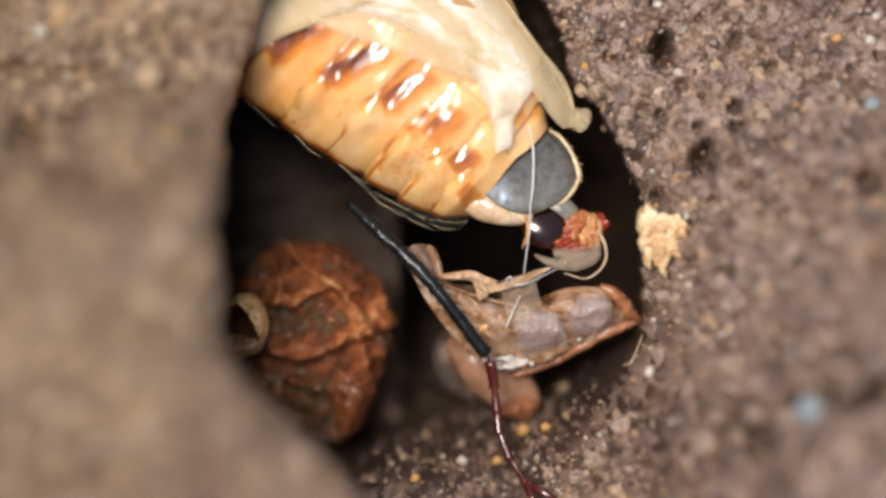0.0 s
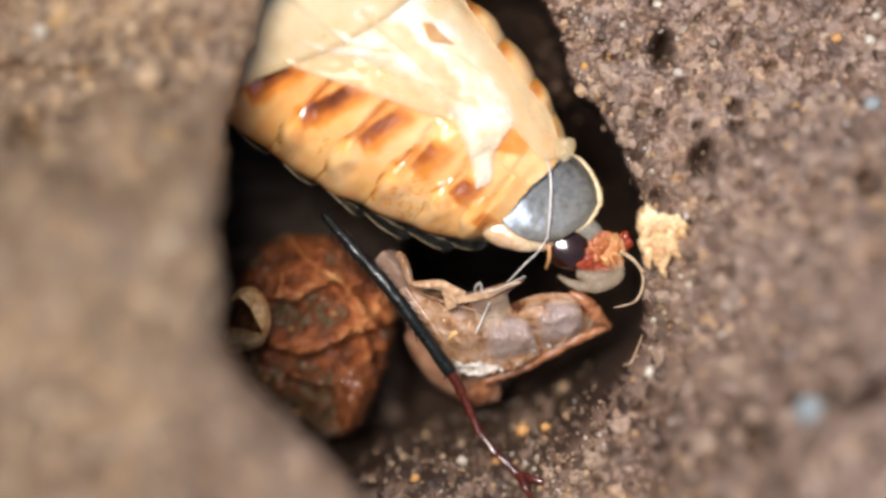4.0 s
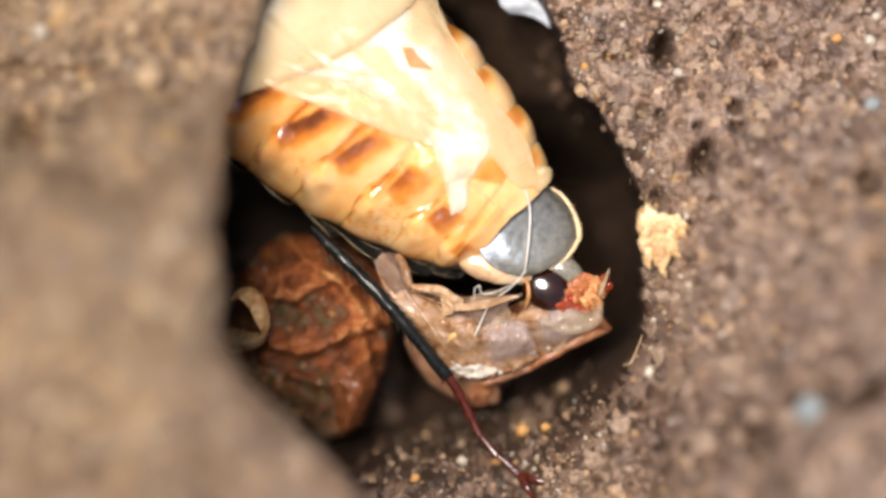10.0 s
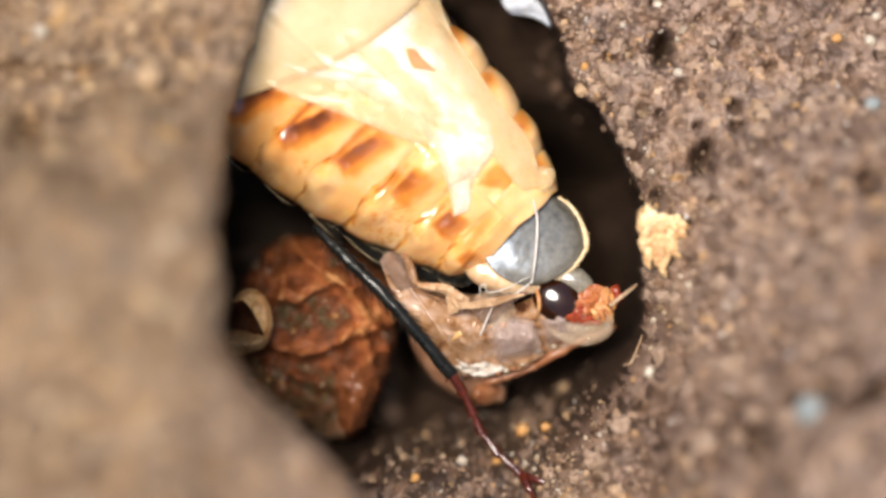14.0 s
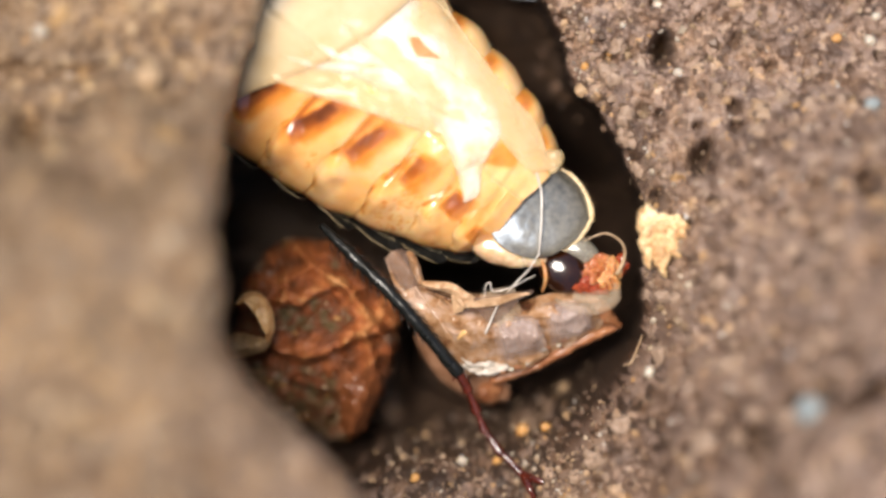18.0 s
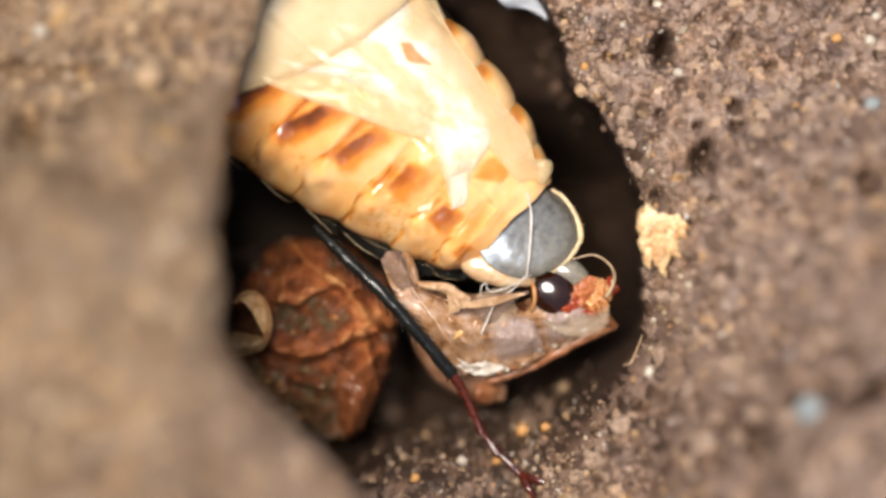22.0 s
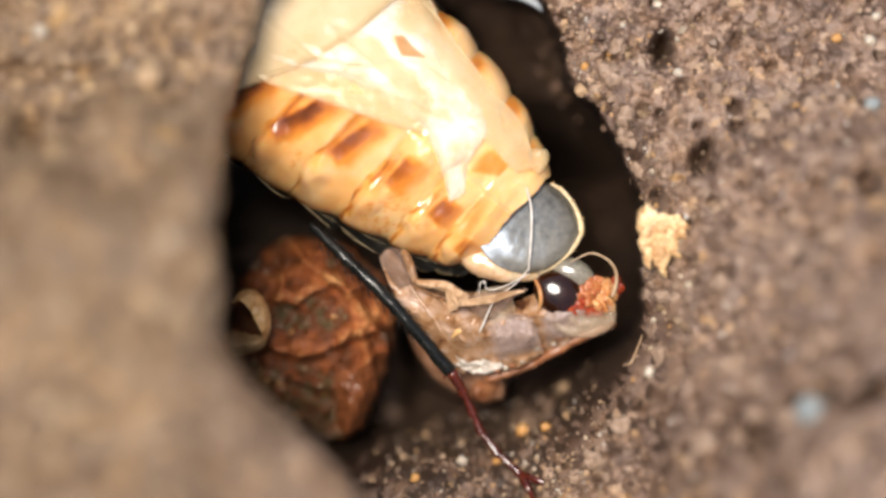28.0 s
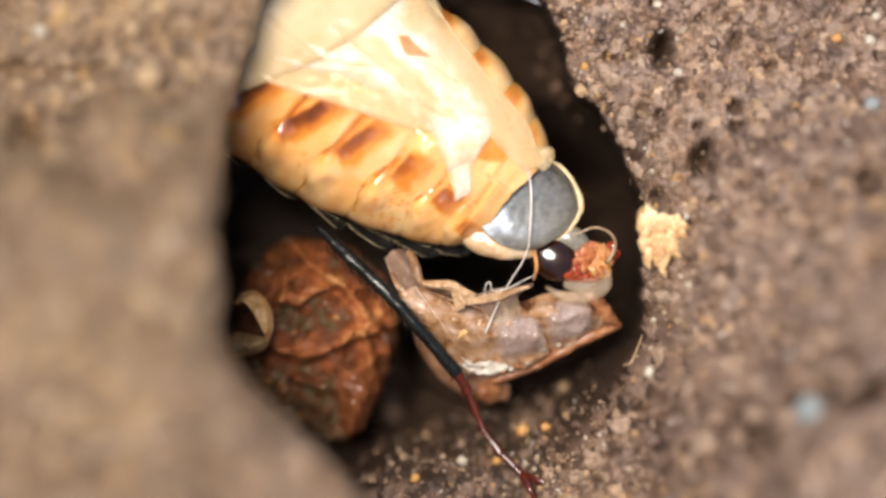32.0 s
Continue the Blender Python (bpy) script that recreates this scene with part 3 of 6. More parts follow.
def tergite(s0, s1, spot, reach, tilt, deep, lobe, right_spot, amber):
    """One pale ring of the back: its brown patch, amber stripe, side lobe and fine seams."""
    n, m = 44, 128
    x = np.linspace(0, 1, n)[:, None]
    deg = np.linspace(-112, 106, m)[None]
    th = np.radians(deg)
    s = s0 - 6 + (s1 + 14 - s0) * x + 8 * layers(th * 2.2 + s0, th * 0 + s0, 1.0, 3) * (1 + 0.5 * x)
    scallop = 1 + 0.05 * ease(35, 80, deg) * (np.sin(np.clip((s - s0) / (s1 - s0), 0, 1) * math.pi) - 0.45) + 0.010 * ease(-40, -80, deg) * (np.sin(np.clip((s - s0) / (s1 - s0), 0, 1) * math.pi) - 0.3)
    wide = side_width(s, th) * scallop * (1 - 0.02 * ease(0.12, 0.0, x) - 0.012 * ease(0.93, 1.0, x))
    w = wide * np.sin(th)
    local = s - s0
    wob = 11 * layers(s + 0 * w, w, 34, 3)
    seam = local - 5 + 9 * np.exp(-((w + lobe + 12) / 34) ** 2) + 0.5 * wob
    bend = 12 * layers(w + 3 * s0, local + 0 * w, 38, 2)
    knob = ((w + lobe + bend + 0.35 * (local - 17)) / 34) ** 2 + ((local - 19 + 0.8 * bend) / 23) ** 2
    lift = 27 * np.exp(-knob ** 1.2) * min(1, deep + 0.35) * (0.75 + 0.5 * wave(w / 60.0 + s0, s / 60.0))
    lift = lift - 2.4 * np.exp(-(seam / 3.6) ** 2) * ease(10, -40, w) - 3.0 * np.exp(-((knob - 1.6) / 0.4) ** 2) * ease(24, 6, local) * ease(-lobe + 30, -lobe - 10, w)
    lift = lift + 5 * np.exp(-((local - 0.62 * (s1 - s0)) / (0.22 * (s1 - s0))) ** 2) * ease(70, -60, w) - 3 * np.exp(-((local - 30) / 12) ** 2 - (np.abs(w - spot) / 50) ** 4)
    lift = lift + 9 * np.exp(-((w - right_spot) / 22) ** 2 - ((local - 0.55 * (s1 - s0)) / 22) ** 2) + 10 * layers(s + 0 * w, w * 0.6 + 0 * s, 46, 3)
    h = 0.76 * wide * np.cos(th) + 0.073 * w + lift * np.cos(th * 0.7)
    w = w + 0.3 * lift * np.sin(th)
    # pigment
    across = (w - spot) / reach
    front = local - 23 - tilt * (w - spot) + 0.7 * wob
    body = ease(-5, 5, front) * (1 - ease(22, 46, front)) * ease(1.3, 0.6, across) * ease(-1.12, -0.82, across + 0.012 * front)
    tint = deep * body * (0.95 + 0.3 * layers(s + 0 * w, w, 44, 2)) * (1 - 0.3 * ease(6, 38, front)) * (1 - 0.25 * ease(0.1, -1.0, across))
    halo = 0.40 * ease(-8, 4, front) * (1 - ease(26, 60, front)) * ease(1.5, 0.9, across) * ease(-1.3, -0.95, across)
    tint = np.maximum(tint, halo * min(1, deep * 1.5))
    stripe = ease(0, 5, seam) * (1 - ease(10, 17, seam)) * ease(-lobe + 18, -lobe + 34, w) * ease(spot + 1.5 * reach, spot + 0.7 * reach, w)
    tint = np.maximum(tint, amber * stripe)
    tint = np.maximum(tint, 0.58 * min(1, deep * 2) * np.exp(-(seam / 2.6) ** 2) * ease(-lobe - 34, -lobe - 18, w) * ease(spot + reach, spot, w) * ease(0.30, 0.55, wave(w / 23.0 + s0, s / 60.0)))
    tint = np.maximum(tint, 0.30 * min(1, deep * 2) * np.exp(-((knob - 1.5) / 0.3) ** 2) * ease(6, -10, local - 20) * ease(0.35, 0.6, wave(w / 15.0, s / 15.0)))
    tint = np.maximum(tint, 0.44 * np.exp(-(np.abs(local - 14 + wob) / 24) ** 2.0 - (np.abs(w - right_spot - 2 + 0.5 * (local - 13)) / 19) ** 2.2))
    if 240 < s0 < 300:  # amber patch between the folded wings
        tint = np.maximum(tint, 0.30 * ease(-34, -20, local - 60 + 0.5 * wob) * ease(26, 12, local - 60 + 0.5 * wob) * ease(-8, 2, w - 12 - 0.55 * (local - 30)) * ease(6, -8, w - 66))
    # soft shading of the seam grooves, laid in as an orange tint
    tint = np.maximum(tint, 0.20 * np.exp(-((local - 10) / 17) ** 2) * ease(-lobe - 10, -lobe + 25, w) * ease(30, -30, w))
    specks = wave(w / 4.0, s / 4.0, 1) * ease(0.55, 0.75, wave(w / 50.0 + 3, s / 40.0))
    tint = np.maximum(tint, 0.22 * ease(0.62, 0.8, specks) * ease(-70, -120, w))
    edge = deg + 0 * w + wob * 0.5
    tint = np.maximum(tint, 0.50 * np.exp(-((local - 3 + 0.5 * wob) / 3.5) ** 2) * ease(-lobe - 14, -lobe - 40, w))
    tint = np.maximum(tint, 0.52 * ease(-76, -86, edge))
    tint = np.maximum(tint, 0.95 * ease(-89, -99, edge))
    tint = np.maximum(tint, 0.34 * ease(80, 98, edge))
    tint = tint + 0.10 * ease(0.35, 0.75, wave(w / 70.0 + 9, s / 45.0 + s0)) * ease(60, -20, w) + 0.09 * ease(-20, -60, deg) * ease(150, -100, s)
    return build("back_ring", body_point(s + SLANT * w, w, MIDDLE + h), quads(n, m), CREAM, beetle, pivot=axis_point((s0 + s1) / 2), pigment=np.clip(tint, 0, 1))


RINGS = ((-232, -125, -150, 40, 0.3, 0.8, 190, 210, 0.3), (-125, -20, -131, 42, 0.32, 0.84, 186, 208, 0.34), (-20, 80, -102, 46, 0.42, 0.74, 176, 200, 0.46), (80, 178, -78, 42, 0.20, 0.58, 161, 190, 0.34),
         (178, 270, -70, 30, 0.05, 0.50, 140, 164, 0.32), (270, 345, -74, 21, 0.1, 0.58, 121, 146, 0.36), (345, 402, -98, 14, 0.1, 0.42, 108, 104, 0.05))
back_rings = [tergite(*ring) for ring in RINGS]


def sternite(s0, s1):
    """One black belly plate, with its pale hind margin."""
    n, m = 22, 64
    x = np.linspace(0, 1, n)[:, None]
    s = s0 + (s1 + 12 - s0) * x
    th = np.radians(np.linspace(78, 284, m))[None]
    wide = side_width(s, np.sin(th)) * (0.985 + 0.035 * ease(0, 0.9, x) - 0.03 * ease(0.93, 1, x))
    w, h = wide * np.sin(th), 0.70 * wide * np.cos(th) - 26
    flange = ease(258, 284, np.degrees(th))
    out = (8 + 18 * ease(90, 240, s)) * (0.7 + 0.5 * x)
    w, h = w - out * flange, h - (22 - 8 * x + 5 * np.sin(x * 13 + s0)) * flange + 5 * layers(s + 0 * w, w * 2, 26, 3)
    ob = build("belly_plate", body_point(s + SLANT * w, w, MIDDLE + h), quads(n, m), BELLY, beetle, "glossy black plate", pivot=axis_point((s0 + s1) / 2))
    rear = body_point(s + SLANT * w, w, MIDDLE + h + 1.5)[-2, 36:-5]
    for column in (-2, -7):
        tube("pale_margin", body_point(s + SLANT * w, w, MIDDLE + h + 0.6)[3:20, column], [0.2, 0.5, 0.2], RIM, ob, "thin pale line on the plate", n=24, m=6)
    tube("pale_margin", rear, [0.4, 0.8, 0.3], RIM, ob, "thin pale hind margin", n=24, m=6)
    return ob


belly_plates = [sternite(s0, s1) for s0, s1 in ((-250, -130), (-130, -20), (-20, 80), (80, 178), (178, 272), (272, 352), (352, 400))]


def elytron(w0, w1, hem_w, hem_s, lift):
    """A soft cream wing case over the front of the back; its hem runs slantwise."""
    n, m = 44, 64
    x, y = np.linspace(0, 1, n)[:, None], np.linspace(0, 1, m)[None]
    w = w0 + (w1 - w0) * y + 0 * x
    end = np.interp(w, hem_w, hem_s)
    for _ in range(4):
        end[:, 1:-1] = (end[:, 1:-1] + end[:, 2:] + end[:, :-2]) / 3
    s = -640 * (1 - x) + end * x
    wide = np.maximum(np.maximum(side_width(s, w), 218 * ease(-640, -380, s)) * 1.10, 60)
    w = w * wide / 245
    h = MIDDLE + 0.76 * wide * np.sqrt(np.clip(1 - (w / (wide * 1.02)) ** 2, 0.01, 1)) + lift + 0.073 * w
    h = h - 7 * ease(0.85, 1.0, x) + 0.25 * np.cos(w / 5.5) + 8 * layers(s, w, 120, 2)
    p = body_point(s, w, h).reshape(-1, 3)
    low = p.copy()
    low[:, 2] -= 3
    faces = quads(n, m) + [f[::-1] for f in quads(n, m, start=n * m)]
    rim = [(n - 1) * m + j for j in range(m)]
    faces += [(a, b, b + n * m, a + n * m) for a, b in zip(rim, rim[1:])]
    case = build("wing_case", np.concatenate([p, low]), faces, SHELL, beetle, "soft cream wing case")
    tube("hem", p[(n - 1) * m:] + (0, 0, 0.5), [1.3, 1.6, 1.3], SHELL, case, "thickened hem of the wing case", n=64, m=8)
    return case


elytron(-252, 205, [-252, -134, -72, -1, 88, 186, 240], [-165, -112, -70, -25, 4, 20, 8], 8)
elytron(60, 244, [60, 150, 244], [-170, -150, -230], 2)
lump("thorax", tuple(body_point(np.array(-600.0), np.array(0.0), MIDDLE - 6.0)), (120, 165, 130), SHELL, beetle, "soft cream thorax", turn=39.8, rough=0.03)


def over(points, lift):
    """Rail over the back."""
    return [(u, v, float(back(u, v)) + lift) for u, v in points]


sheet("hind_wing", [over([(440, 90), (520, 60), (600, 20), (690, -30)], 6), over([(520, 125), (570, 105), (650, 60), (735, 20)], 6),
                    over([(630, 160), (670, 140), (730, 105), (800, 95)], 6), over([(715, 215), (750, 190), (795, 160), (850, 175)], 7),
                    over([(765, 258), (795, 245), (832, 220), (872, 255)], 7), over([(786, 316), (805, 306), (835, 292), (850, 296)], 6),
                    over([(794, 330), (806, 325), (824, 318), (840, 312)], 6)], WING, beetle, "thin whitish hind wing, folded over the back", 64, 48, 1.5, 3.0, 90, 3.0, edge=3, crumple=1.0, cell=110)
sheet("wing_fold", [over([(765, 255), (800, 240), (840, 240)], 3), over([(786, 312), (812, 300), (840, 300)], 3), over([(797, 360), (815, 345), (834, 328)], 3), over([(801, 386), (812, 380), (828, 368)], 3)],
      WING, beetle, "narrow under-fold of the hind wing", 40, 24, 1.2, 2.0, 50, 4.0, edge=3, crumple=1.0, cell=60)
sheet("hind_wing", [over([(560, -60), (700, -70), (770, -60)], 9), over([(600, 60), (735, 20), (783, 25)], 9), over([(690, 150), (780, 110), (832, 112)], 9),
                    over([(760, 220), (838, 185), (882, 190)], 9), over([(850, 258), (890, 250), (932, 252)], 9),
                    over([(905, 318), (938, 306), (954, 300)], 9), over([(926, 336), (952, 330), (966, 322)], 9)], PALEWING, beetle, "clear yellowish hind wing with a curled edge", 64, 40, 1.5, 3, 70, 9.0, edge=4, crumple=1.5, cell=80)
sheet("wing_margin", [over([(430, 95), (500, 70)], 4), over([(474, 150), (560, 112)], 4), over([(600, 199), (680, 140)], 4), over([(690, 236), (760, 185)], 4), over([(756, 258), (810, 225)], 4)],
      PALEWING, beetle, "clear crinkled margin of the folded hind wing", 60, 30, 1.2, 3, 50, 5.0, edge=3, crumple=1.4, cell=46)
tube("wing_vein", over([(745, 0), (790, 50), (836, 120), (886, 192), (932, 250), (948, 300)], 9), [2, 2.5, 3, 4, 5, 4], PALEWING, beetle, "thick yellowish vein at the wing's edge", n=40, rough=0.2)
lump("wing_tip", (962, 316, float(back(955, 312)) + 4), (17, 24, 12), PALEWING, beetle, "crumpled yellowish wing tip", turn=20, rough=0.3, seed=4.0)
tube("wing_vein", over([(474, 152), (540, 180), (600, 200), (690, 236), (758, 258)], 8), [1.0, 1.4, 1.6, 1.3, 1], PALEWING, beetle, "fine pale vein", n=40, m=8)
tube("wing_vein", over([(582, 138), (630, 148), (690, 162), (740, 215), (775, 262)], 9), [0.8, 1.2, 1.2, 1], WING, beetle, "fine pale vein", n=40, m=8)
tube("wing_vein", over([(600, 128), (660, 134), (740, 130), (820, 180), (866, 258)], 10), [0.8, 1.2, 1.2, 1], WING, beetle, "fine pale vein", n=40, m=8)
sheet("wing_gap", [over([(714, 86), (732, 86)], 14), over([(720, 106), (746, 104)], 14), over([(726, 121), (770, 126)], 14)], FLESHY, beetle, "amber back showing through a gap between the wings", 14, 14, 2)
sheet("wing_fold", [[(880, -30, -230), (930, -45, -200), (985, -30, -200)], [(890, 0, -220), (935, -5, -180), (985, 10, -190)], [(905, 16, -230), (945, 22, -200), (985, 45, -210)]], WETSKIN, beetle, "bluish glassy fold of wing beside the body", 20, 20, 3, 8, 40, 2.0)

# the tail, which the beetle draws in and pushes out
PIVOT_PLATE = (900, 400, -110)
plate_plan = [[(852, 444), (878, 412), (918, 374), (960, 340), (985, 338)], [(866, 466), (898, 438), (935, 400), (980, 362), (1003, 352)], [(888, 484), (918, 464), (962, 430), (1005, 388), (1022, 378)],
              [(920, 496), (950, 482), (992, 452), (1022, 415), (1032, 406)], [(948, 497), (975, 486), (1008, 462), (1030, 432), (1034, 424)]]
droop = (8, 3, 7, 18, 40)
plate_rails = [[(u, v, -62 + 0.125 * (v - 430) - droop[j] - 1.2 * i * i) for j, (u, v) in enumerate(row)] for i, row in enumerate(plate_plan)]
tail_plate = sheet("tail_plate", plate_rails, SLATE, beetle, "glossy slate-black tail plate with a cream rim", 90, 90, 8, 0.5, 36, 4.0, PIVOT_PLATE, crumple=0.15, cell=13)
tube("rim", [(865, 482, -84), (910, 496, -96), (950, 499, -110), (990, 480, -104), (1018, 455, -102), (1035, 425, -110), (1030, 395, -116), (1008, 356, -114), (985, 340, -112)],
     [3, 4, 5.5, 6, 6, 6, 5, 4, 3], RIM, tail_plate, "cream rim", n=60, m=10, rough=0.2)
lump("side_lobe", (864, 476, -112), (56, 27, 34), FLESH, tail_plate, "pale fleshy lobe beside the plate", turn=28, rough=0.14)
lump("side_lobe", (906, 491, -112), (50, 20, 26), FLESH, tail_plate, "pale fleshy lobe", turn=12, rough=0.1)
tube("strand", [(940, 345, -44), (947, 380, -56), (946, 420, -52), (942, 460, -46), (938, 492, -60)], [1.8, 2.2, 2.2, 2.0, 1.8], SILK, tail_plate, "fine white strand clinging to the plate", n=40, m=8)
for k in range(14):
    t = k / 13
    u, v, h = spline([(985, 340, -110), (1020, 375, -108), (1036, 420, -104), (1015, 458, -98)], 14)[k]
    tube("bristle", [(u, v, h), (u + 7 + 3 * math.sin(k * 2.1), v - 4 + 9 * t, h + 2)], [0.9, 0.4], AMBER, tail_plate, n=4, m=5)

PIVOT_TIP = (975, 520, -130)
tail_tip = lump("tail_tip", (982, 520, -108), (46, 38, 17), GARNET, beetle, "glossy dark-garnet tail tip", turn=35, rough=0.02, pivot=PIVOT_TIP)
lump("grey_fold", (1008, 484, -120), (42, 26, 22), GREYEYE, tail_tip, "grey fleshy fold", turn=25, rough=0.06)
for u, v, h, r, material, label, turn in ((1018, 542, -116, (26, 17, 22), RED, "wet red flesh", -35), (1036, 520, -112, (30, 17, 24), ORANGE, "wet orange flesh", -50), (1058, 538, -114, (27, 20, 24), FLESHY, "wet amber flesh", 30),
                                          (1050, 508, -112, (21, 14, 17), ORANGE, "wet orange flesh", 20), (1070, 516, -110, (22, 13, 17), FLESHY, "wet amber flesh", 70), (1085, 516, -118, (13, 18, 14), RED, "red knob of flesh", 10), (1044, 556, -116, (24, 12, 16), RED, "wet red flesh", -10)):
    lump("flesh_lobe", (u, v, h), r, material, tail_tip, label, turn=turn, rough=0.36, size=0.45, seed=u * 0.1, n=28, m=36)
tube("glassy_skin", [(966, 570, -118), (984, 582, -108), (1012, 590, -102), (1046, 588, -102), (1070, 572, -106), (1076, 544, -112)], [3, 7, 11, 13, 13, 7], GLASSY, tail_tip, "glassy swollen skin", n=40, m=20, rough=0.12)
tube("glassy_skin", [(1000, 566, -112), (1030, 574, -104), (1060, 562, -106)], [8, 14, 9], GLASSY, tail_tip, "glassy swollen skin", n=24, m=14, rough=0.15)
tube("amber_band", [(938, 488, -116), (948, 510, -88), (950, 535, -90), (944, 556, -120)], [2.5, 3.6, 3.6, 2.5], FLESHY, tail_tip, "amber band", n=20, m=8)

# the hind leg, braced across the burrow
leg = tube("shin", [(552, 402, -120), (600, 450, -105), (690, 540, -90), (798, 668, -110)], [6.5, 10.5, 11.5, 12], BLACK, beetle, "long black bristly shin", n=50, m=14, pivot=(554, 404, -120), rough=0.14)
for k in range(26):
    u, v, h = spline([(575, 425, -112), (690, 540, -90), (792, 660, -108)], 34)[k]
    side = 1 if k % 2 else -1
    tube("bristle", [(u + side * 8, v - side * 7, h + 8), (u + side * 13 + 10, v - side * 12 + 14, h + 12)], [1.3, 0.5], BLACK, leg, n=4, m=5)
for du, dv in ((14, 22), (-8, 20)):
    tube("spur", [(794, 662, -108), (794 + du, 662 + dv, -112)], [4, 1], DARKRED, leg, "dark red spur", n=6, m=8)
foot = tube("foot", [(796, 664, -110), (812, 690, -125), (818, 702, -132)], [11, 9, 10], DARKRED, beetle, "dark red jointed foot", n=14, m=10, pivot=(935, 850, -170))
for a, b, r in (((818, 700, -132), (836, 740, -146), 9.5), ((836, 738, -146), (852, 774, -154), 9), ((852, 772, -154), (884, 812, -156), 8.5), ((884, 810, -156), (930, 852, -150), 8.5)):
    mid = tuple((x + y) / 2 for x, y in zip(a, b))
    tube("joint", [a, mid, b], [r * 0.5, r * 0.72, r * 1.08], DARKRED, foot, n=12, m=10, rough=0.12)
for path in ([(924, 846, -150), (950, 854, -130), (978, 862, -126), (1004, 874, -140)], [(924, 848, -150), (936, 868, -130), (946, 886, -132), (954, 908, -150)]):
    tube("claw", path, [8, 7, 4.5, 1], DARKRED, foot, "curved dark red claw", n=16, m=8)

# a fine curved bristle at the tail's end, and the strand between tail and shed skin
filament = tube("filament", [(1078, 530, -100), (1090, 506, -100), (1093, 480, -100), (1082, 456, -100), (1056, 438, -100), (1018, 446, -100)], [4.4, 3.6, 3.0, 2.5, 2.0, 1.0], FIBRE, tail_tip, "long curved tan bristle", n=40, m=8, pivot=(1078, 530, -100))
strand = tube("strand", [(938, 490, -58), (915, 512, -64), (888, 530, -72), (848, 560, -92)], [1.2, 1.3, 1.3, 1.1], SILK, beetle, "fine white strand from tail to shed skin", n=30, m=8, pivot=(938, 490, -58))


# ---- what the beetle has shed ----
shed = thing("shed_skin", (840, 620, -270), "thin pinkish shed skin, crumpled and torn, under the beetle", "shed skin")
sheet("broad_fold", [[(668, 462, -150), (690, 520, -130), (735, 590, -140), (800, 662, -176)], [(690, 450, -140), (740, 524, -122), (790, 590, -110), (850, 672, -170)],
                     [(735, 505, -185), (790, 545, -120), (840, 590, -90), (885, 672, -170)], [(770, 520, -200), (850, 555, -128), (900, 590, -100), (925, 655, -170)],
                     [(890, 530, -170), (920, 555, -135), (945, 590, -120), (965, 636, -170)]], PINK, shed, "broad pinkish fold", 110, 96, 4, 11, 70, 2.0, edge=12, crumple=7, cell=42)
sheet("torn_lobe", [[(905, 545, -164), (915, 580, -144), (930, 650, -199)], [(960, 525, -139), (970, 565, -114), (985, 625, -184)], [(1020, 525, -144), (1030, 560, -124), (1035, 600, -189)],
                    [(1050, 548, -164), (1058, 570, -154), (1062, 592, -189)], [(1085, 574, -189), (1088, 582, -184), (1090, 590, -194)]], PINK, shed, "pinkish torn lobe with a rusty edge", 80, 60, 4, 9, 50, 6.0, edge=10, crumple=7, cell=36)
sheet("pale_window", [[(940, 545, -128), (955, 580, -116), (965, 622, -158)], [(985, 535, -116), (1000, 568, -102), (1008, 606, -146)], [(1035, 540, -122), (1042, 565, -112), (1046, 588, -150)]], WINDOW, shed, "clear lilac window in the skin", 40, 40, 2, 6, 40, 3.0, crumple=5, cell=30)
sheet("pale_window", [[(850, 575, -88), (862, 610, -92), (872, 650, -140)], [(900, 560, -96), (912, 600, -90), (922, 640, -140)], [(945, 570, -110), (955, 600, -104), (962, 628, -150)]], WINDOW, shed, "clear lilac window in the skin", 40, 40, 2, 6, 40, 8.0, crumple=5, cell=30)
tube("rusty_edge", [(860, 682, -202), (930, 660, -196), (990, 628, -186), (1040, 602, -184), (1088, 584, -188)], [8, 7, 8, 9, 5], RUST, shed, "rusty folded edge", n=40, rough=0.3)
tube("rusty_edge", [(1018, 522, -142), (1046, 538, -146), (1066, 566, -164), (1090, 584, -186)], [6, 12, 13, 5], RUST, shed, "rusty folded edge", n=30, rough=0.3)
sheet("curled_flap", [[(668, 462, -128), (690, 446, -112), (716, 452, -98), (728, 472, -106)], [(682, 492, -124), (704, 480, -106), (724, 482, -88), (734, 498, -100)], [(702, 520, -130), (722, 512, -112), (736, 510, -94), (746, 512, -108)]],
      FILM, shed, "curled greyish film", 40, 40, 3, 5, 30, 4.0, crumple=4, cell=30)
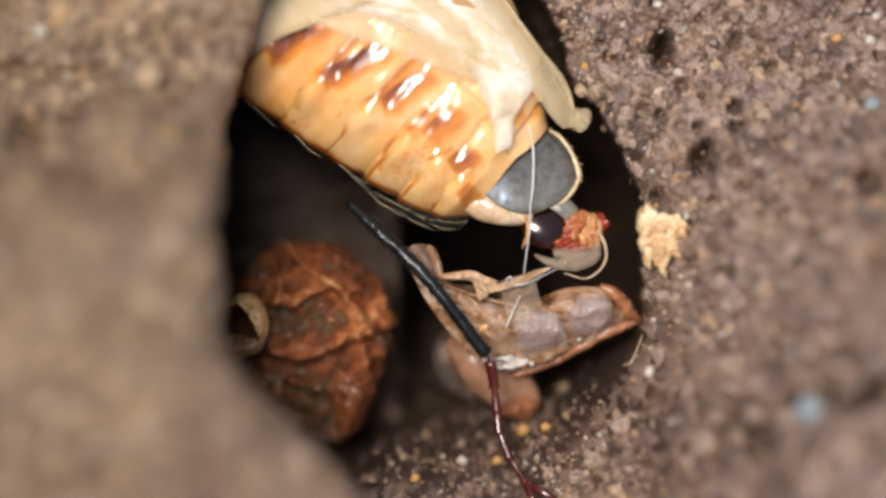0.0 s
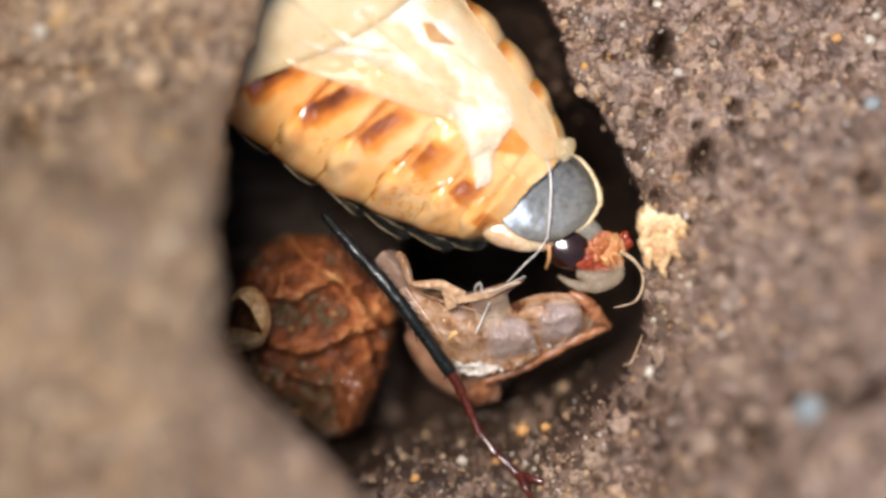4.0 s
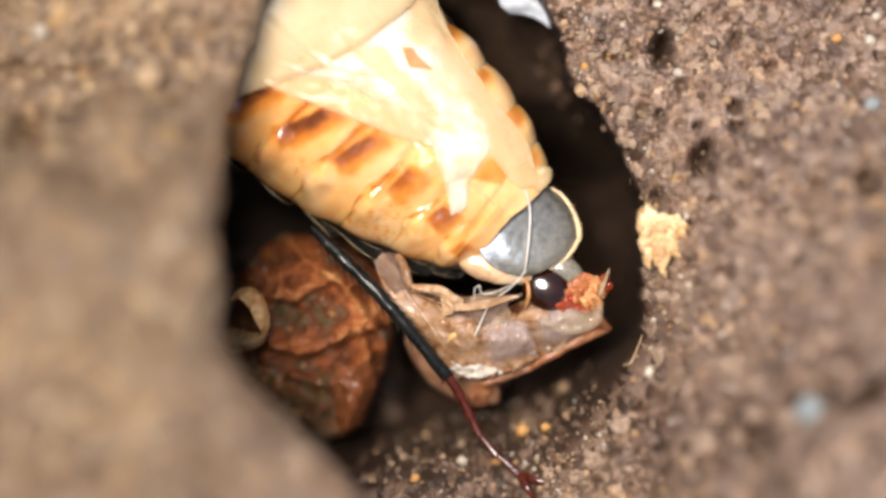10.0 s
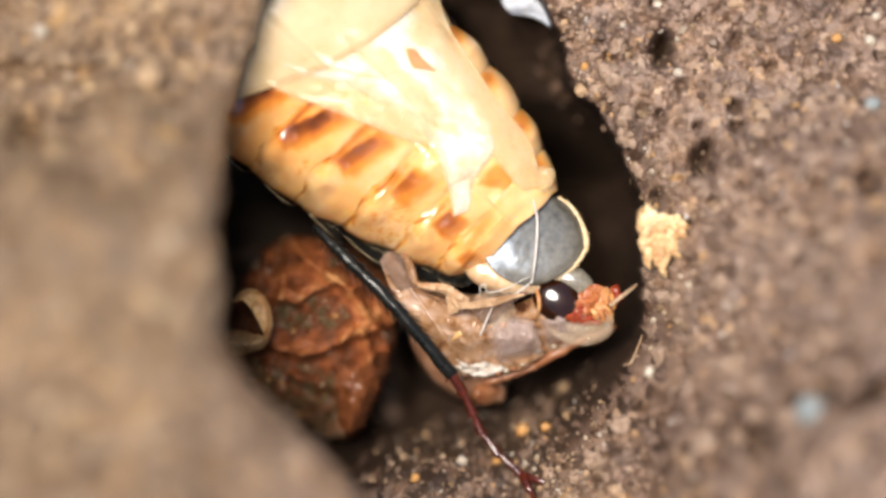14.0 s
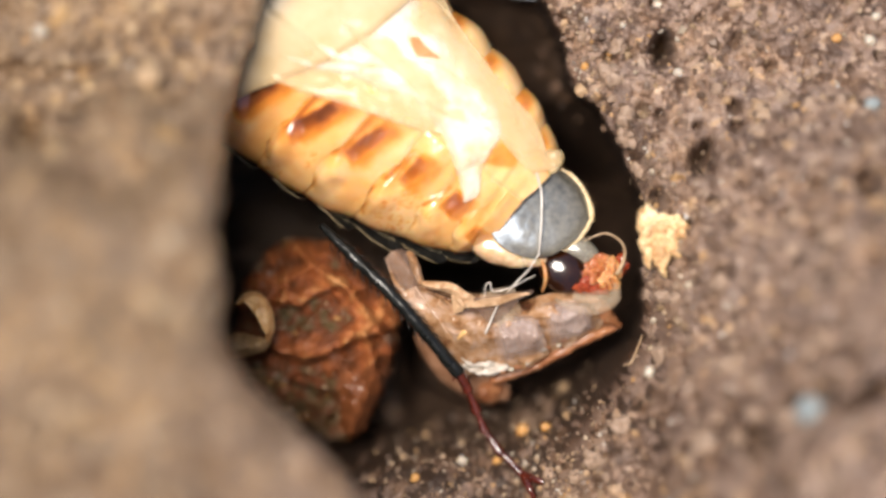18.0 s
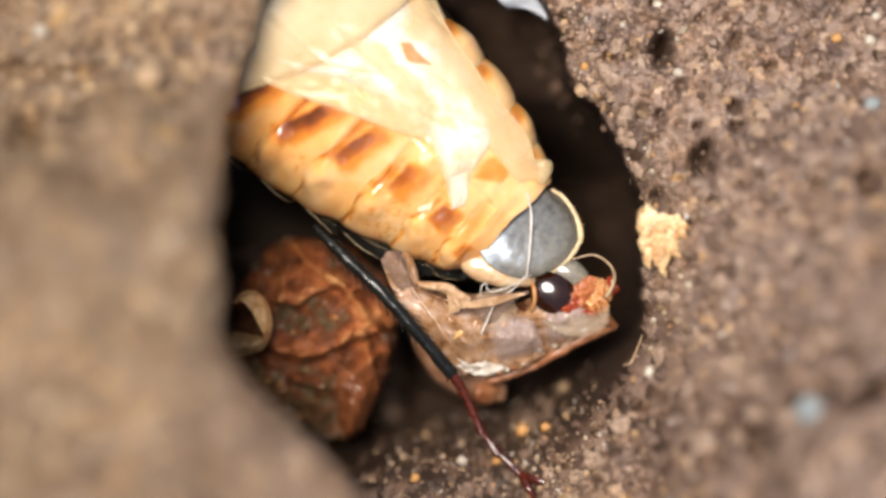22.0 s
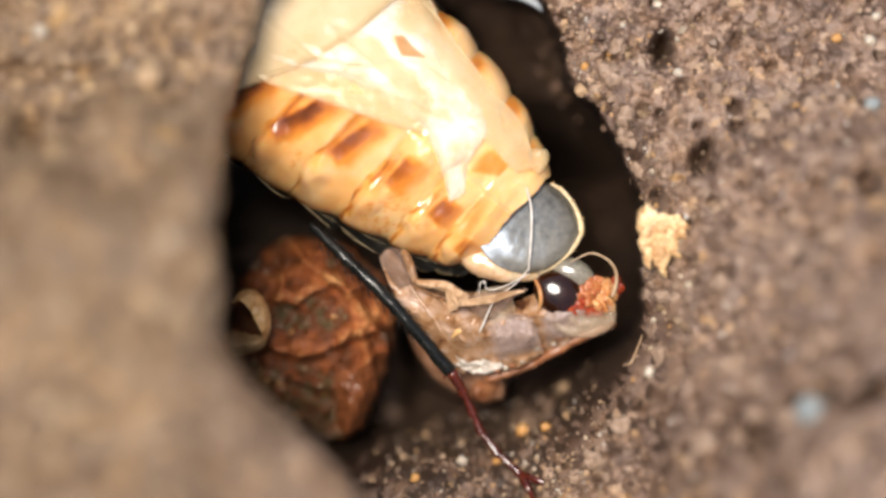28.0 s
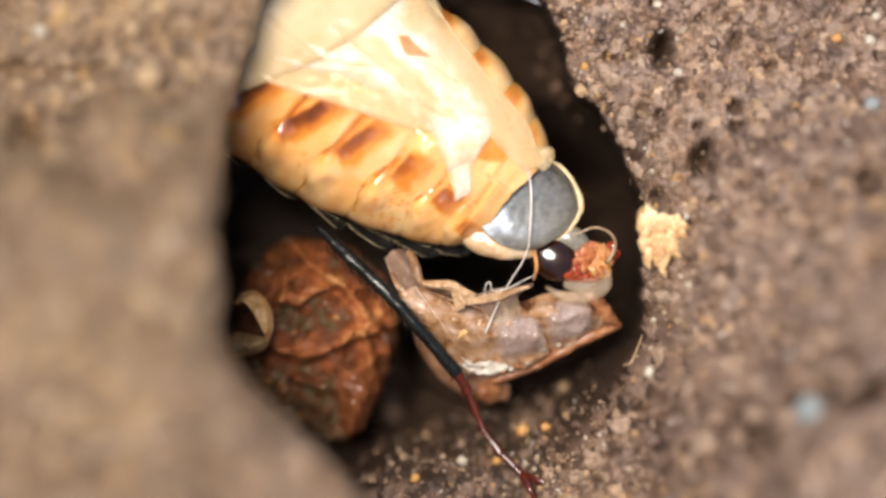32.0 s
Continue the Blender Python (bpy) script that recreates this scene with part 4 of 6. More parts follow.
ribbons = [sheet("ribbon", [[(734, 502, -66), (735, 509, -60), (736, 514, -68)], [(764, 503, -58), (764, 511, -52), (763, 518, -60)], [(790, 506, -50), (789, 516, -44), (787, 525, -54)], [(812, 520, -46), (808, 528, -42), (804, 536, -52)], [(830, 531, -54), (824, 538, -52), (816, 544, -60)]],
      RIBBON, shed, "dry tan ribbon", 50, 14, 2.5, 3, 22, 1.0, (736, 508, -66), edge=3, crumple=4, cell=16),
           sheet("ribbon", [[(786, 526, -54), (800, 530, -46)], [(789, 542, -56), (812, 544, -46)], [(791, 560, -64), (806, 556, -58)]], RIBBON, shed, "bent end of the dry ribbon", 24, 14, 2.5, 3, 20, 8.0, (736, 508, -66), edge=3, crumple=4, cell=14),
           sheet("ribbon", [[(800, 540, -48), (803, 552, -56)], [(828, 537, -42), (832, 549, -52)], [(862, 531, -44), (868, 545, -54)], [(900, 524, -56), (903, 533, -62)], [(926, 522, -74), (927, 525, -74)]], RIBBON, shed, "tapering end of the dry ribbon", 40, 14, 2.5, 3, 24, 5.0, (736, 508, -66), edge=3, crumple=4, cell=18),
           sheet("clear_flap", [[(812, 534, -60), (830, 552, -74), (856, 580, -90)], [(850, 530, -56), (862, 548, -70), (878, 570, -90)], [(900, 522, -64), (902, 530, -74), (905, 540, -86)], [(932, 518, -76), (933, 520, -78), (934, 523, -80)]], FILM, shed, "thin greyish film hanging from the ribbon", 36, 24, 2.0, 4, 30, 7.0, (736, 508, -66), edge=4, crumple=3, cell=26)]
sheet("flap_edge", [[(706, 452, -92), (712, 448, -84), (722, 454, -90)], [(714, 474, -84), (722, 470, -74), (732, 478, -84)], [(720, 490, -80), (728, 488, -70), (736, 494, -82)], [(730, 510, -80), (736, 506, -72), (742, 506, -82)]], PINK, shed, "rolled pinkish edge", 36, 18, 3, 4, 18, 2.0, edge=4, crumple=3, cell=14)
sheet("clear_flap", [[(838, 525, -90), (846, 560, -96), (862, 600, -110)], [(868, 515, -70), (880, 550, -80), (890, 592, -100)], [(900, 512, -90), (908, 540, -100), (915, 570, -115)]], GLASSY, shed, "clear torn flap", 24, 20, 3, 8, 30, 5.0)
lump("frayed_knot", (840, 644, -152), (34, 15, 12), KNOT, shed, "frayed whitish knot", turn=12, rough=0.5, size=0.35, seed=4.0)
lump("frayed_knot", (868, 660, -158), (24, 9, 10), KNOT, shed, "frayed whitish knot", turn=-20, rough=0.5, size=0.4, seed=6.0)
tube("strand", [(872, 540, -60), (862, 562, -70), (850, 590, -80), (836, 616, -120), (826, 632, -145)], [1.2, 1.5, 2.2, 2.6, 2.0], SILK, shed, "white strand", n=36, m=8)
tube("strand", [(846, 528, -44), (848, 510, -32), (856, 505, -30), (858, 516, -36), (866, 520, -40), (890, 514, -38), (918, 500, -44), (936, 492, -50)], [0.8, 1.1, 1.1, 1.1, 1.0, 1.0, 0.9, 0.8], SILK, shed, "curled white strand", n=60, m=8)
tube("amber_sliver", [(798, 606, -100), (812, 592, -90), (830, 578, -96)], [2, 6, 2], TAN, shed, "amber sliver", n=14, m=8)
for path in ([(690, 470, -140), (735, 530, -112), (785, 600, -112), (822, 652, -160)], [(770, 530, -112), (800, 560, -100), (850, 620, -110)], 
             [(740, 520, -110), (800, 540, -100), (880, 560, -108), (930, 565, -112)]):
    tube("crease", path, [1.5, 3, 3, 1.5], PINK, shed, n=30, m=8, rough=0.4)
lobes = [lump("lower_lobe", (800, 640, -270), (110, 46, 60), SKINNY, shed, "dull pinkish lower lobe", turn=42, rough=0.2, seed=1.0, pivot=(800, 640, -270))]
lobes.append(lump("lower_lobe", (852, 700, -270), (36, 24, 40), RUST, shed, "rusty rounded lower lobe", turn=-10, rough=0.2, seed=3.0, pivot=(852, 700, -270)))
for k in range(7):  # frayed threads along the torn lower edge
    u, v = 800 + 9 * k, 650 + 12 * math.sin(k * 0.45)
    tube("fray", [(u, v, -160), (u + 12, v + 5 + 3 * math.sin(k * 2.3), -152), (u + 26, v + 2 + 8 * math.sin(k * 1.7), -158)], [1.6, 3.4, 1.2], KNOT, shed, "frayed white thread", n=12, m=6, rough=0.4)
for k in range(9):
    u, v = 880 + 14 * k, 680 - 8 * k
    lump("speck", (u + 3 * math.sin(k * 3), v - 10 - 4 * math.cos(k * 5), -150), (4 + k % 3, 3 + k % 2, 3), WHITE if k % 2 else RUST, shed, rough=0.3, n=8, m=10, seed=k)

husk = thing("pupal_husk", (550, 600, -560), "crumpled brown pupal husk, dry and hollow, lying in the burrow", "husk")


def husk_body():
    """The husk's wrinkled bag."""
    n, m = 180, 240
    x = np.linspace(0, 1, n)[:, None]
    ph = np.linspace(0, 2 * math.pi, m, endpoint=False)[None]
    line = spline([(492, 420, -330), (534, 470, -320), (564, 560, -330), (580, 640, -350), (600, 720, -390), (612, 784, -420)], n)
    r = np.interp(x, [0, 0.04, 0.15, 0.35, 0.55, 0.7, 0.85, 0.96, 1], [5, 32, 76, 116, 122, 102, 54, 27, 4])
    a, b = np.cos(ph), np.sin(ph)
    q = np.stack([a + 0 * x, b + 0 * x, (x - 0.5) * 4.2 + 0 * a], -1)
    warp = np.stack([layers(x * 5 + 0 * a, a * 2 + b, 1.0, 2), layers(a * 2 + x * 3, b * 2, 1.0, 2, 1), layers(b * 2 - x * 3, a * 2, 1.0, 2)], -1)
    folds = 0.04 * cells(q + 0.35 * warp, 40, 4, 0.8) + 0.055 * cells(q + 0.5 * warp, 160, 9, 0.4)
    pleat = 1 - np.abs(np.sin(2.1 * (ph + 0.9 * np.sin(3.2 * x + 0.5)) + 3.0 * layers(x * 3 + 0 * ph, a + 0.6 * b, 0.9, 3))) ** 0.8
    folds = folds + 0.045 * pleat + 0.06 * layers(x * 16, 5 * b + 6 * a, 0.9, 5, 0, 0.62) - 0.09
    ragged = 0.10 * layers(x * 9 + 0 * a, 2.2 * a + 1.3 * b, 1.0, 4, 1, 0.6)
    r = r * (0.98 + ragged + folds * np.sin(math.pi * np.clip(x, 0.05, 0.95)) ** 0.5)
    p = np.stack([line[:, None, 0] + r * a * np.where(a < 0, 1.42, 1.0), line[:, None, 1] + r * a * -0.42 + 0 * b, line[:, None, 2] + r * b * 0.95], -1)
    flat = p.reshape(-1, 3)
    up = np.repeat((b > 0), n, 0).ravel()
    gu, gv = flat[:, 0].copy(), flat[:, 1].copy()
    dirt = 0.85 * ease(0.40, 0.86, wave(gu / 62.0, gv / 50.0) * 0.55 + 0.3 * wave(gu / 19.0, gv / 16.0, 1) + 0.24 * wave(gu / 7.0, gv / 6.0) + 0.30 * ease(620, 690, gv) * ease(640, 560, gu) - 0.25 * ease(470, 420, gv) - 0.2 * ease(600, 650, gu))
    crease = 0.0
    for k, (size, high) in enumerate(((70, 9), (34, 4.5), (15, 3), (7, 1.8))):  # crumpled like dry paper
        line = np.clip(1 - 7 * np.abs(layers(gu + 31 * k + 0.4 * gv, gv - 17 * k, size, 2, k % 2)), -1, 1)
        flat[:, 2] += up * high * line
        crease = crease + (0.5, 0.35, 0.3, 0.25)[k] * line
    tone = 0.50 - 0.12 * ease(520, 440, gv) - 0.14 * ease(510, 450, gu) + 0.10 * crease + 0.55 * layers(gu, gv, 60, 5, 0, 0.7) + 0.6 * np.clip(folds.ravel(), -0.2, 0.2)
    for k, way in enumerate(HUSK_RIDGES):
        line = spline(way, 60)
        gap = np.hypot(gu[:, None] - line[None, :, 0], gv[:, None] - line[None, :, 1])
        near = np.argmin(gap, 1)
        d = gap[np.arange(len(gu)), near]
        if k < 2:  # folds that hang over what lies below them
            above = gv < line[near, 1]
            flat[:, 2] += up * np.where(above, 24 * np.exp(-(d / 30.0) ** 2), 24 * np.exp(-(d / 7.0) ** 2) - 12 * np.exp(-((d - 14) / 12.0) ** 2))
            # orange rims toned as if lit, the shadow beneath them painted in
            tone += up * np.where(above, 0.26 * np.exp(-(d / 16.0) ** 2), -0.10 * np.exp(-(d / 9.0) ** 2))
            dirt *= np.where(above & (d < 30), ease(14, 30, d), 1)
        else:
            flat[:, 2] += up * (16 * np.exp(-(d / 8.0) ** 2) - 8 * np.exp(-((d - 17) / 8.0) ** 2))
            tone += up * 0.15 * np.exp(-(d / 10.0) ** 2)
    flat[:, 2] += up * dirt * 7 * layers(gu, gv, 7, 2)
    tone = np.clip(tone, 0.3, 1) * (1 - dirt) + dirt * (0.14 + 0.5 * layers(gu, gv, 9, 2, 1))
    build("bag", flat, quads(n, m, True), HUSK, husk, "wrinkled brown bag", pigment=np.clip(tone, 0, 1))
    top, murk = flat[up], dirt[up]
    pick = np.random.RandomState(14)
    for k in range(110):  # sand that sticks to the husk
        i = pick.choice(len(top), p=(murk + 0.06) / (murk + 0.06).sum())
        r = pick.uniform(1.8, 5.5)
        lump("stuck_grain", tuple(top[i] + (0, 0, r * 0.2)), (r, r * 0.8, r * 0.7), (CLOD, GRIT, OCHRE, GRIT, CRUMB)[k % 5], husk, rough=0.2, n=8, m=10, seed=k * 0.9)


HUSK_RIDGES = ([(488, 532), (520, 537), (548, 518), (590, 502), (622, 510)], [(496, 624), (540, 632), (580, 618), (612, 602), (648, 590)], [(520, 670), (560, 690), (600, 684), (632, 664), (650, 640)],
               [(505, 410), (520, 440), (545, 468), (590, 494), (636, 536)], [(640, 545), (662, 580), (684, 612), (680, 645), (664, 694), (636, 736)], [(606, 512), (632, 545), (642, 572), (640, 592)],
               [(640, 600), (652, 650), (632, 700), (600, 745)], [(470, 440), (490, 470), (496, 510), (480, 545)])
husk_body()
sheet("mouth_curl", [[(404, 534, -150), (424, 514, -136), (452, 514, -128), (472, 540, -128), (478, 576, -136), (468, 608, -150)], [(408, 534, -132), (426, 522, -112), (450, 524, -104), (464, 546, -104), (470, 578, -114), (465, 604, -138)],
                     [(412, 536, -126), (424, 532, -110), (438, 545, -100), (451, 566, -98), (461, 588, -108), (464, 600, -132)]], TAN, husk, "curled tan lip over the dark opening", 26, 50, 4, 4, 30, 3.0, edge=4, crumple=2, cell=22)
sheet("lower_lip", [[(392, 634, -190), (430, 628, -172), (456, 620, -160), (472, 604, -150)], [(392, 612, -168), (428, 610, -150), (450, 608, -142), (468, 600, -142)], [(392, 588, -186), (425, 588, -168), (446, 592, -154), (463, 597, -146)]],
      LIP, husk, "dull brown lower lip of the opening", 22, 40, 4, 5, 30, 6.0, edge=5, crumple=3, cell=24)
for rails, seed in (([[(590, 640, -212), (620, 660, -207), (655, 640, -232)], [(596, 700, -232), (628, 705, -222), (664, 690, -262)], [(590, 760, -282), (612, 775, -272), (640, 760, -312)]], 8.0),):
    sheet("fold", rails, RIDGE, husk, "overlapping wrinkled fold", 50, 60, 3, 7, 40, seed, edge=18, crumple=9, cell=44)

# ---- bits lying on the soil ----
def resting(u, v, r):
    return soil_at(u, v) + r * 0.45


flake = thing("root_flake", (1172, 430, soil_at(1172, 430)), "pale yellow flake of root stuck to the burrow's rim", "root flake")
h0 = soil_at(1185, 430)
lump("chip", (1166, 420, h0 + 8), (42, 30, 13), FLAKE, flake, "pale yellow chip", turn=70, rough=0.55, size=0.45, seed=2.0, n=36, m=48, creases=0.15)
lump("chip", (1196, 402, h0 + 10), (28, 17, 9), FLAKE, flake, "pale yellow chip", turn=20, rough=0.6, size=0.4, seed=5.0, n=32, m=40, creases=0.15)
for path in ([(1150, 440, h0 + 10), (1146, 462, h0 + 6), (1150, 476, h0)], [(1168, 450, h0 + 10), (1172, 474, h0 + 8), (1178, 490, h0)], [(1188, 436, h0 + 14), (1200, 450, h0 + 12), (1212, 452, h0 + 8)], [(1204, 410, h0 + 16), (1216, 420, h0 + 12), (1218, 436, h0 + 6)]):
    tube("prong", path, [11, 8, 3], FLAKE, flake, "frayed prong", n=16, rough=0.3)

for u, v, r, material, label in ((1035, 118, 8, OCHRE, "glassy orange sand grain"), (925, 761, 13, OCHRE, "flat ochre sand grain"), (1200, 129, 10, WHITE, "round white sand grain"), (1102, 45, 6, WHITE, "small white sand grain"),
                                 (1165, 8, 10, WHITE, "cream sand grain"), (1168, 53, 8, WHITE, "cream sand grain"), (1480, 68, 9, OCHRE, "orange sand grain"), (1550, 30, 9, WHITE, "cream sand grain"), (1542, 186, 14, QUARTZ, "grey-white sand grain"),
                                 (1435, 727, 27, QUARTZ, "milky blue-grey quartz grain"), (1030, 160, 14, CLOD, "dull ochre sand grain"), (1540, 72, 11, WHITE, "cream sand grain"), (1150, 659, 12, WHITE, "dull white sand grain"), (1078, 95, 6, OCHRE, "small orange sand grain"),
                                 (818, 815, 10, WHITE, "small cream sand grain"), (965, 755, 10, OCHRE, "ochre sand grain"), (880, 815, 9, OCHRE, "ochre sand grain"), (735, 845, 9, OCHRE, "ochre sand grain"), (72, 56, 13, WHITE, "pale sand grain"), (262, 138, 24, CLOD, "rough pale clod")):
    near = 1 - soil_at(u, v) * UNIT / DISTANCE
    u, v = 784 + (u - 784) * near, 441 + (v - 441) * near
    stone = lump("sand_grain", (u, v, resting(u, v, r)), (r, r * 0.88, r * 0.8), material, turn=37 * r % 180, rough=0.16, seed=u * 0.01, n=14, m=18, pivot=(u, v, soil_at(u, v)))
    tagged(stone, label + " on the soil", "sand grain", "larger grains on the soil")
for path in ([(1118, 285, 10), (1122, 300, 4), (1120, 325, -6)], [(1136, 350, 0), (1150, 358, 8), (1158, 372, 10)], [(1140, 595, 10), (1120, 640, -20), (1105, 650, -30)]):
    path = [(u, v, soil_at(u, v) + 6) for u, v, _ in path]
    ob = tube("root_fibre", path, [2, 2.2, 1.4], FIBRE, n=16, m=6, pivot=path[0])
    tagged(ob, "thin dry root fibre at the burrow's rim", "root fibre", "root fibres")

rnd = random.Random(8)
for k in range(48):
    v = rnd.uniform(10, 860)
    u = float(rim_right(v)) + (rnd.uniform(6, 60) if k % 3 == 0 else rnd.uniform(40, 560))
    if u > 1555 or (1110 < u < 1240 and 360 < v < 500):
        continue
    r = rnd.uniform(9, 21)
    crumb = lump("soil_crumb", (u, v, soil_at(u, v) + r * 0.1), (r, r * rnd.uniform(0.7, 1.0), r * 0.75), CRUMB, turn=rnd.uniform(0, 180), rough=0.5, size=0.45, seed=k * 1.7, n=14, m=18, pivot=(u, v, soil_at(u, v)))
    tagged(crumb, "rounded crumb of damp brown soil beside the burrow", "soil crumb", "crumbs of soil beside the burrow")


# ---- what moves ----
def going(ob, rows, parent=None, parent_rows=None, sag=0.0):
    """Rows for walk(): shifts in plan units and turns in degrees from the pose of rest; a part's are turned into its thing's space. sag: how far a hind ring lies to the side at first."""
    made = []
    for k, (t, du, dv, turn) in enumerate(rows):
        rest = PLACE[ob.name]
        side = sag * float(np.interp(t, [0, 1, 3, 5.5], [1, 1, 0.6, 0]))
        du, dv = du - 0.640 * side, dv + 0.768 * side
        m = Matrix.Translation(Vector((du * UNIT, -dv * UNIT, 0)) + rest.translation) @ pose(0, 0, 0, 0, 0, turn) @ rest.to_3x3().to_4x4()
        if parent:
            m = parent_rows[k][1].inverted() @ m
        made.append((t, m))
    return made


def motions():
    body = going(beetle, [(0, 54.5, -83.9, 1.28), (0.5, 50.4, -77.7, 1.79), (1, 50.2, -58.9, 2.69), (1.5, 50.4, -59.3, 3.42), (2, 46.0, -57.0, 3.08), (2.5, 38.8, -54.1, 2.83), (3, 34.6, -48.9, 2.67), (3.5, 32.8, -42.4, 2.23), (5.5, 30.7, -31.2, 0.93), (6, 27.3, -24.7, 0.62), (6.5, 23.2, -17.9, 0.31), (7, 20.4, -13.0, -0.04), (7.5, 18.3, -9.9, -0.20), (8, 14.3, -7.2, -0.08), (8.5, 8.8, -5.5, 0.25), (9, 3.8, -5.1, 0.42), (9.5, 0.1, -3.6, 0.17), (10, -2.7, -1.4, -0.16), (10.5, -4.1, -0.2, -0.24), (11, -4.1, -0.3, -0.05), (11.5, -3.6, -1.4, 0.24), (12, -2.5, -2.4, 0.36), (12.5, -1.3, -2.0, 0.30), (13, -0.1, -0.6, 0.10), (13.5, 1.5, 0.3, -0.08), (14, 2.8, 0.7, -0.15), (14.5, 3.6, 1.1, -0.19), (16.5, 6.2, -12.5, 2.21), (17, 8.2, -14.3, 2.55), (17.5, 9.7, -14.9, 2.55), (18, 10.6, -14.5, 2.37), (18.5, 10.8, -13.3, 2.00), (19, 10.0, -10.9, 1.33), (19.5, 7.9, -8.9, 0.77), (20, 5.3, -8.4, 0.47), (20.5, 3.2, -8.4, 0.19), (21, 1.1, -8.3, 0.12), (21.5, -2.0, -7.8, 0.39), (22, -5.2, -7.7, 0.83), (22.5, -7.3, -8.7, 1.12), (23, -8.1, -9.8, 1.07), (23.5, -8.3, -9.8, 0.80), (24, -8.6, -8.8, 0.54), (24.5, -8.9, -7.7, 0.42), (25, -9.1, -7.0, 0.43), (25.5, -9.4, -6.1, 0.50), (27.5, -15.1, -14.7, 2.07), (28, -15.8, -16.2, 2.36), (28.5, -15.2, -15.7, 2.71), (29, -12.3, -14.8, 3.13), (29.5, -8.4, -14.7, 3.52), (30, -5.5, -14.4, 3.70), (30.5, -3.3, -14.2, 3.69), (31, -3.3, -14.5, 3.52), (31.5, -5.9, -15.2, 3.21), (32, -7.4, -15.8, 3.00)])
    lean = ((0, -12), (0.5, -11), (1, -9), (2, -5), (3, -2), (5.5, 0), (SECONDS, 0))  # it lies a little on its side at first
    rolled = [(t, m @ pose(0, 0, 190 * UNIT) @ pose(0, 0, 0, float(np.interp(t, *zip(*lean)))) @ pose(0, 0, -190 * UNIT)) for t, m in body]
    walk(beetle, rolled)
    walk(back_rings[4], going(back_rings[4], [(0, 43.4, -91.4, 1.28), (0.5, 44.9, -89.0, 1.79), (1, 47.9, -76.8, 2.69), (1.5, 51.7, -77.7, 3.42), (2, 47.7, -72.8, 3.08), (2.5, 40.8, -68.3, 2.83), (3, 36.9, -62.3, 2.67), (3.5, 35.1, -54.0, 2.23), (5.5, 31.6, -34.3, 0.93), (6, 27.3, -25.6, 0.62), (6.5, 22.7, -16.8, 0.31), (7, 19.4, -10.4, -0.04), (7.5, 16.9, -6.8, -0.20), (8, 13.2, -4.8, -0.08), (8.5, 8.4, -5.0, 0.25), (9, 3.7, -6.0, 0.42), (9.5, -0.6, -4.8, 0.17), (10, -4.1, -2.4, -0.16), (10.5, -5.7, -1.4, -0.24), (11, -5.3, -2.3, -0.05), (11.5, -4.1, -4.3, 0.24), (12, -2.6, -5.6, 0.36), (12.5, -1.2, -4.4, 0.30), (13, 0.2, -1.1, 0.10), (13.5, 1.7, 1.6, -0.08), (14, 2.9, 2.7, -0.15), (14.5, 3.4, 2.8, -0.19), (16.5, 10.5, -21.7, 2.21), (17, 13.3, -24.5, 2.55), (17.5, 14.6, -25.2, 2.55), (18, 14.9, -24.3, 2.37), (18.5, 14.3, -21.5, 2.00), (19, 12.2, -15.6, 1.33), (19.5, 9.3, -9.6, 0.77), (20, 6.3, -6.7, 0.47), (20.5, 3.5, -5.2, 0.19), (21, 1.0, -4.8, 0.12), (21.5, -1.5, -6.0, 0.39), (22, -4.0, -8.6, 0.83), (22.5, -5.8, -11.8, 1.12), (23, -6.8, -13.9, 1.07), (23.5, -7.8, -13.9, 0.80), (24, -9.1, -12.5, 0.54), (24.5, -9.9, -11.0, 0.42), (25, -10.1, -10.0, 0.43), (25.5, -10.0, -9.3, 0.50), (27.5, -9.9, -18.0, 2.07), (28, -9.8, -20.3, 2.36), (28.5, -8.8, -21.4, 2.71), (29, -5.7, -23.2, 3.13), (29.5, -1.7, -26.4, 3.52), (30, 1.0, -28.6, 3.70), (30.5, 2.9, -29.6, 3.69), (31, 2.7, -30.0, 3.52), (31.5, -0.4, -29.8, 3.21), (32, -2.2, -29.5, 3.00)], beetle, body, 6))
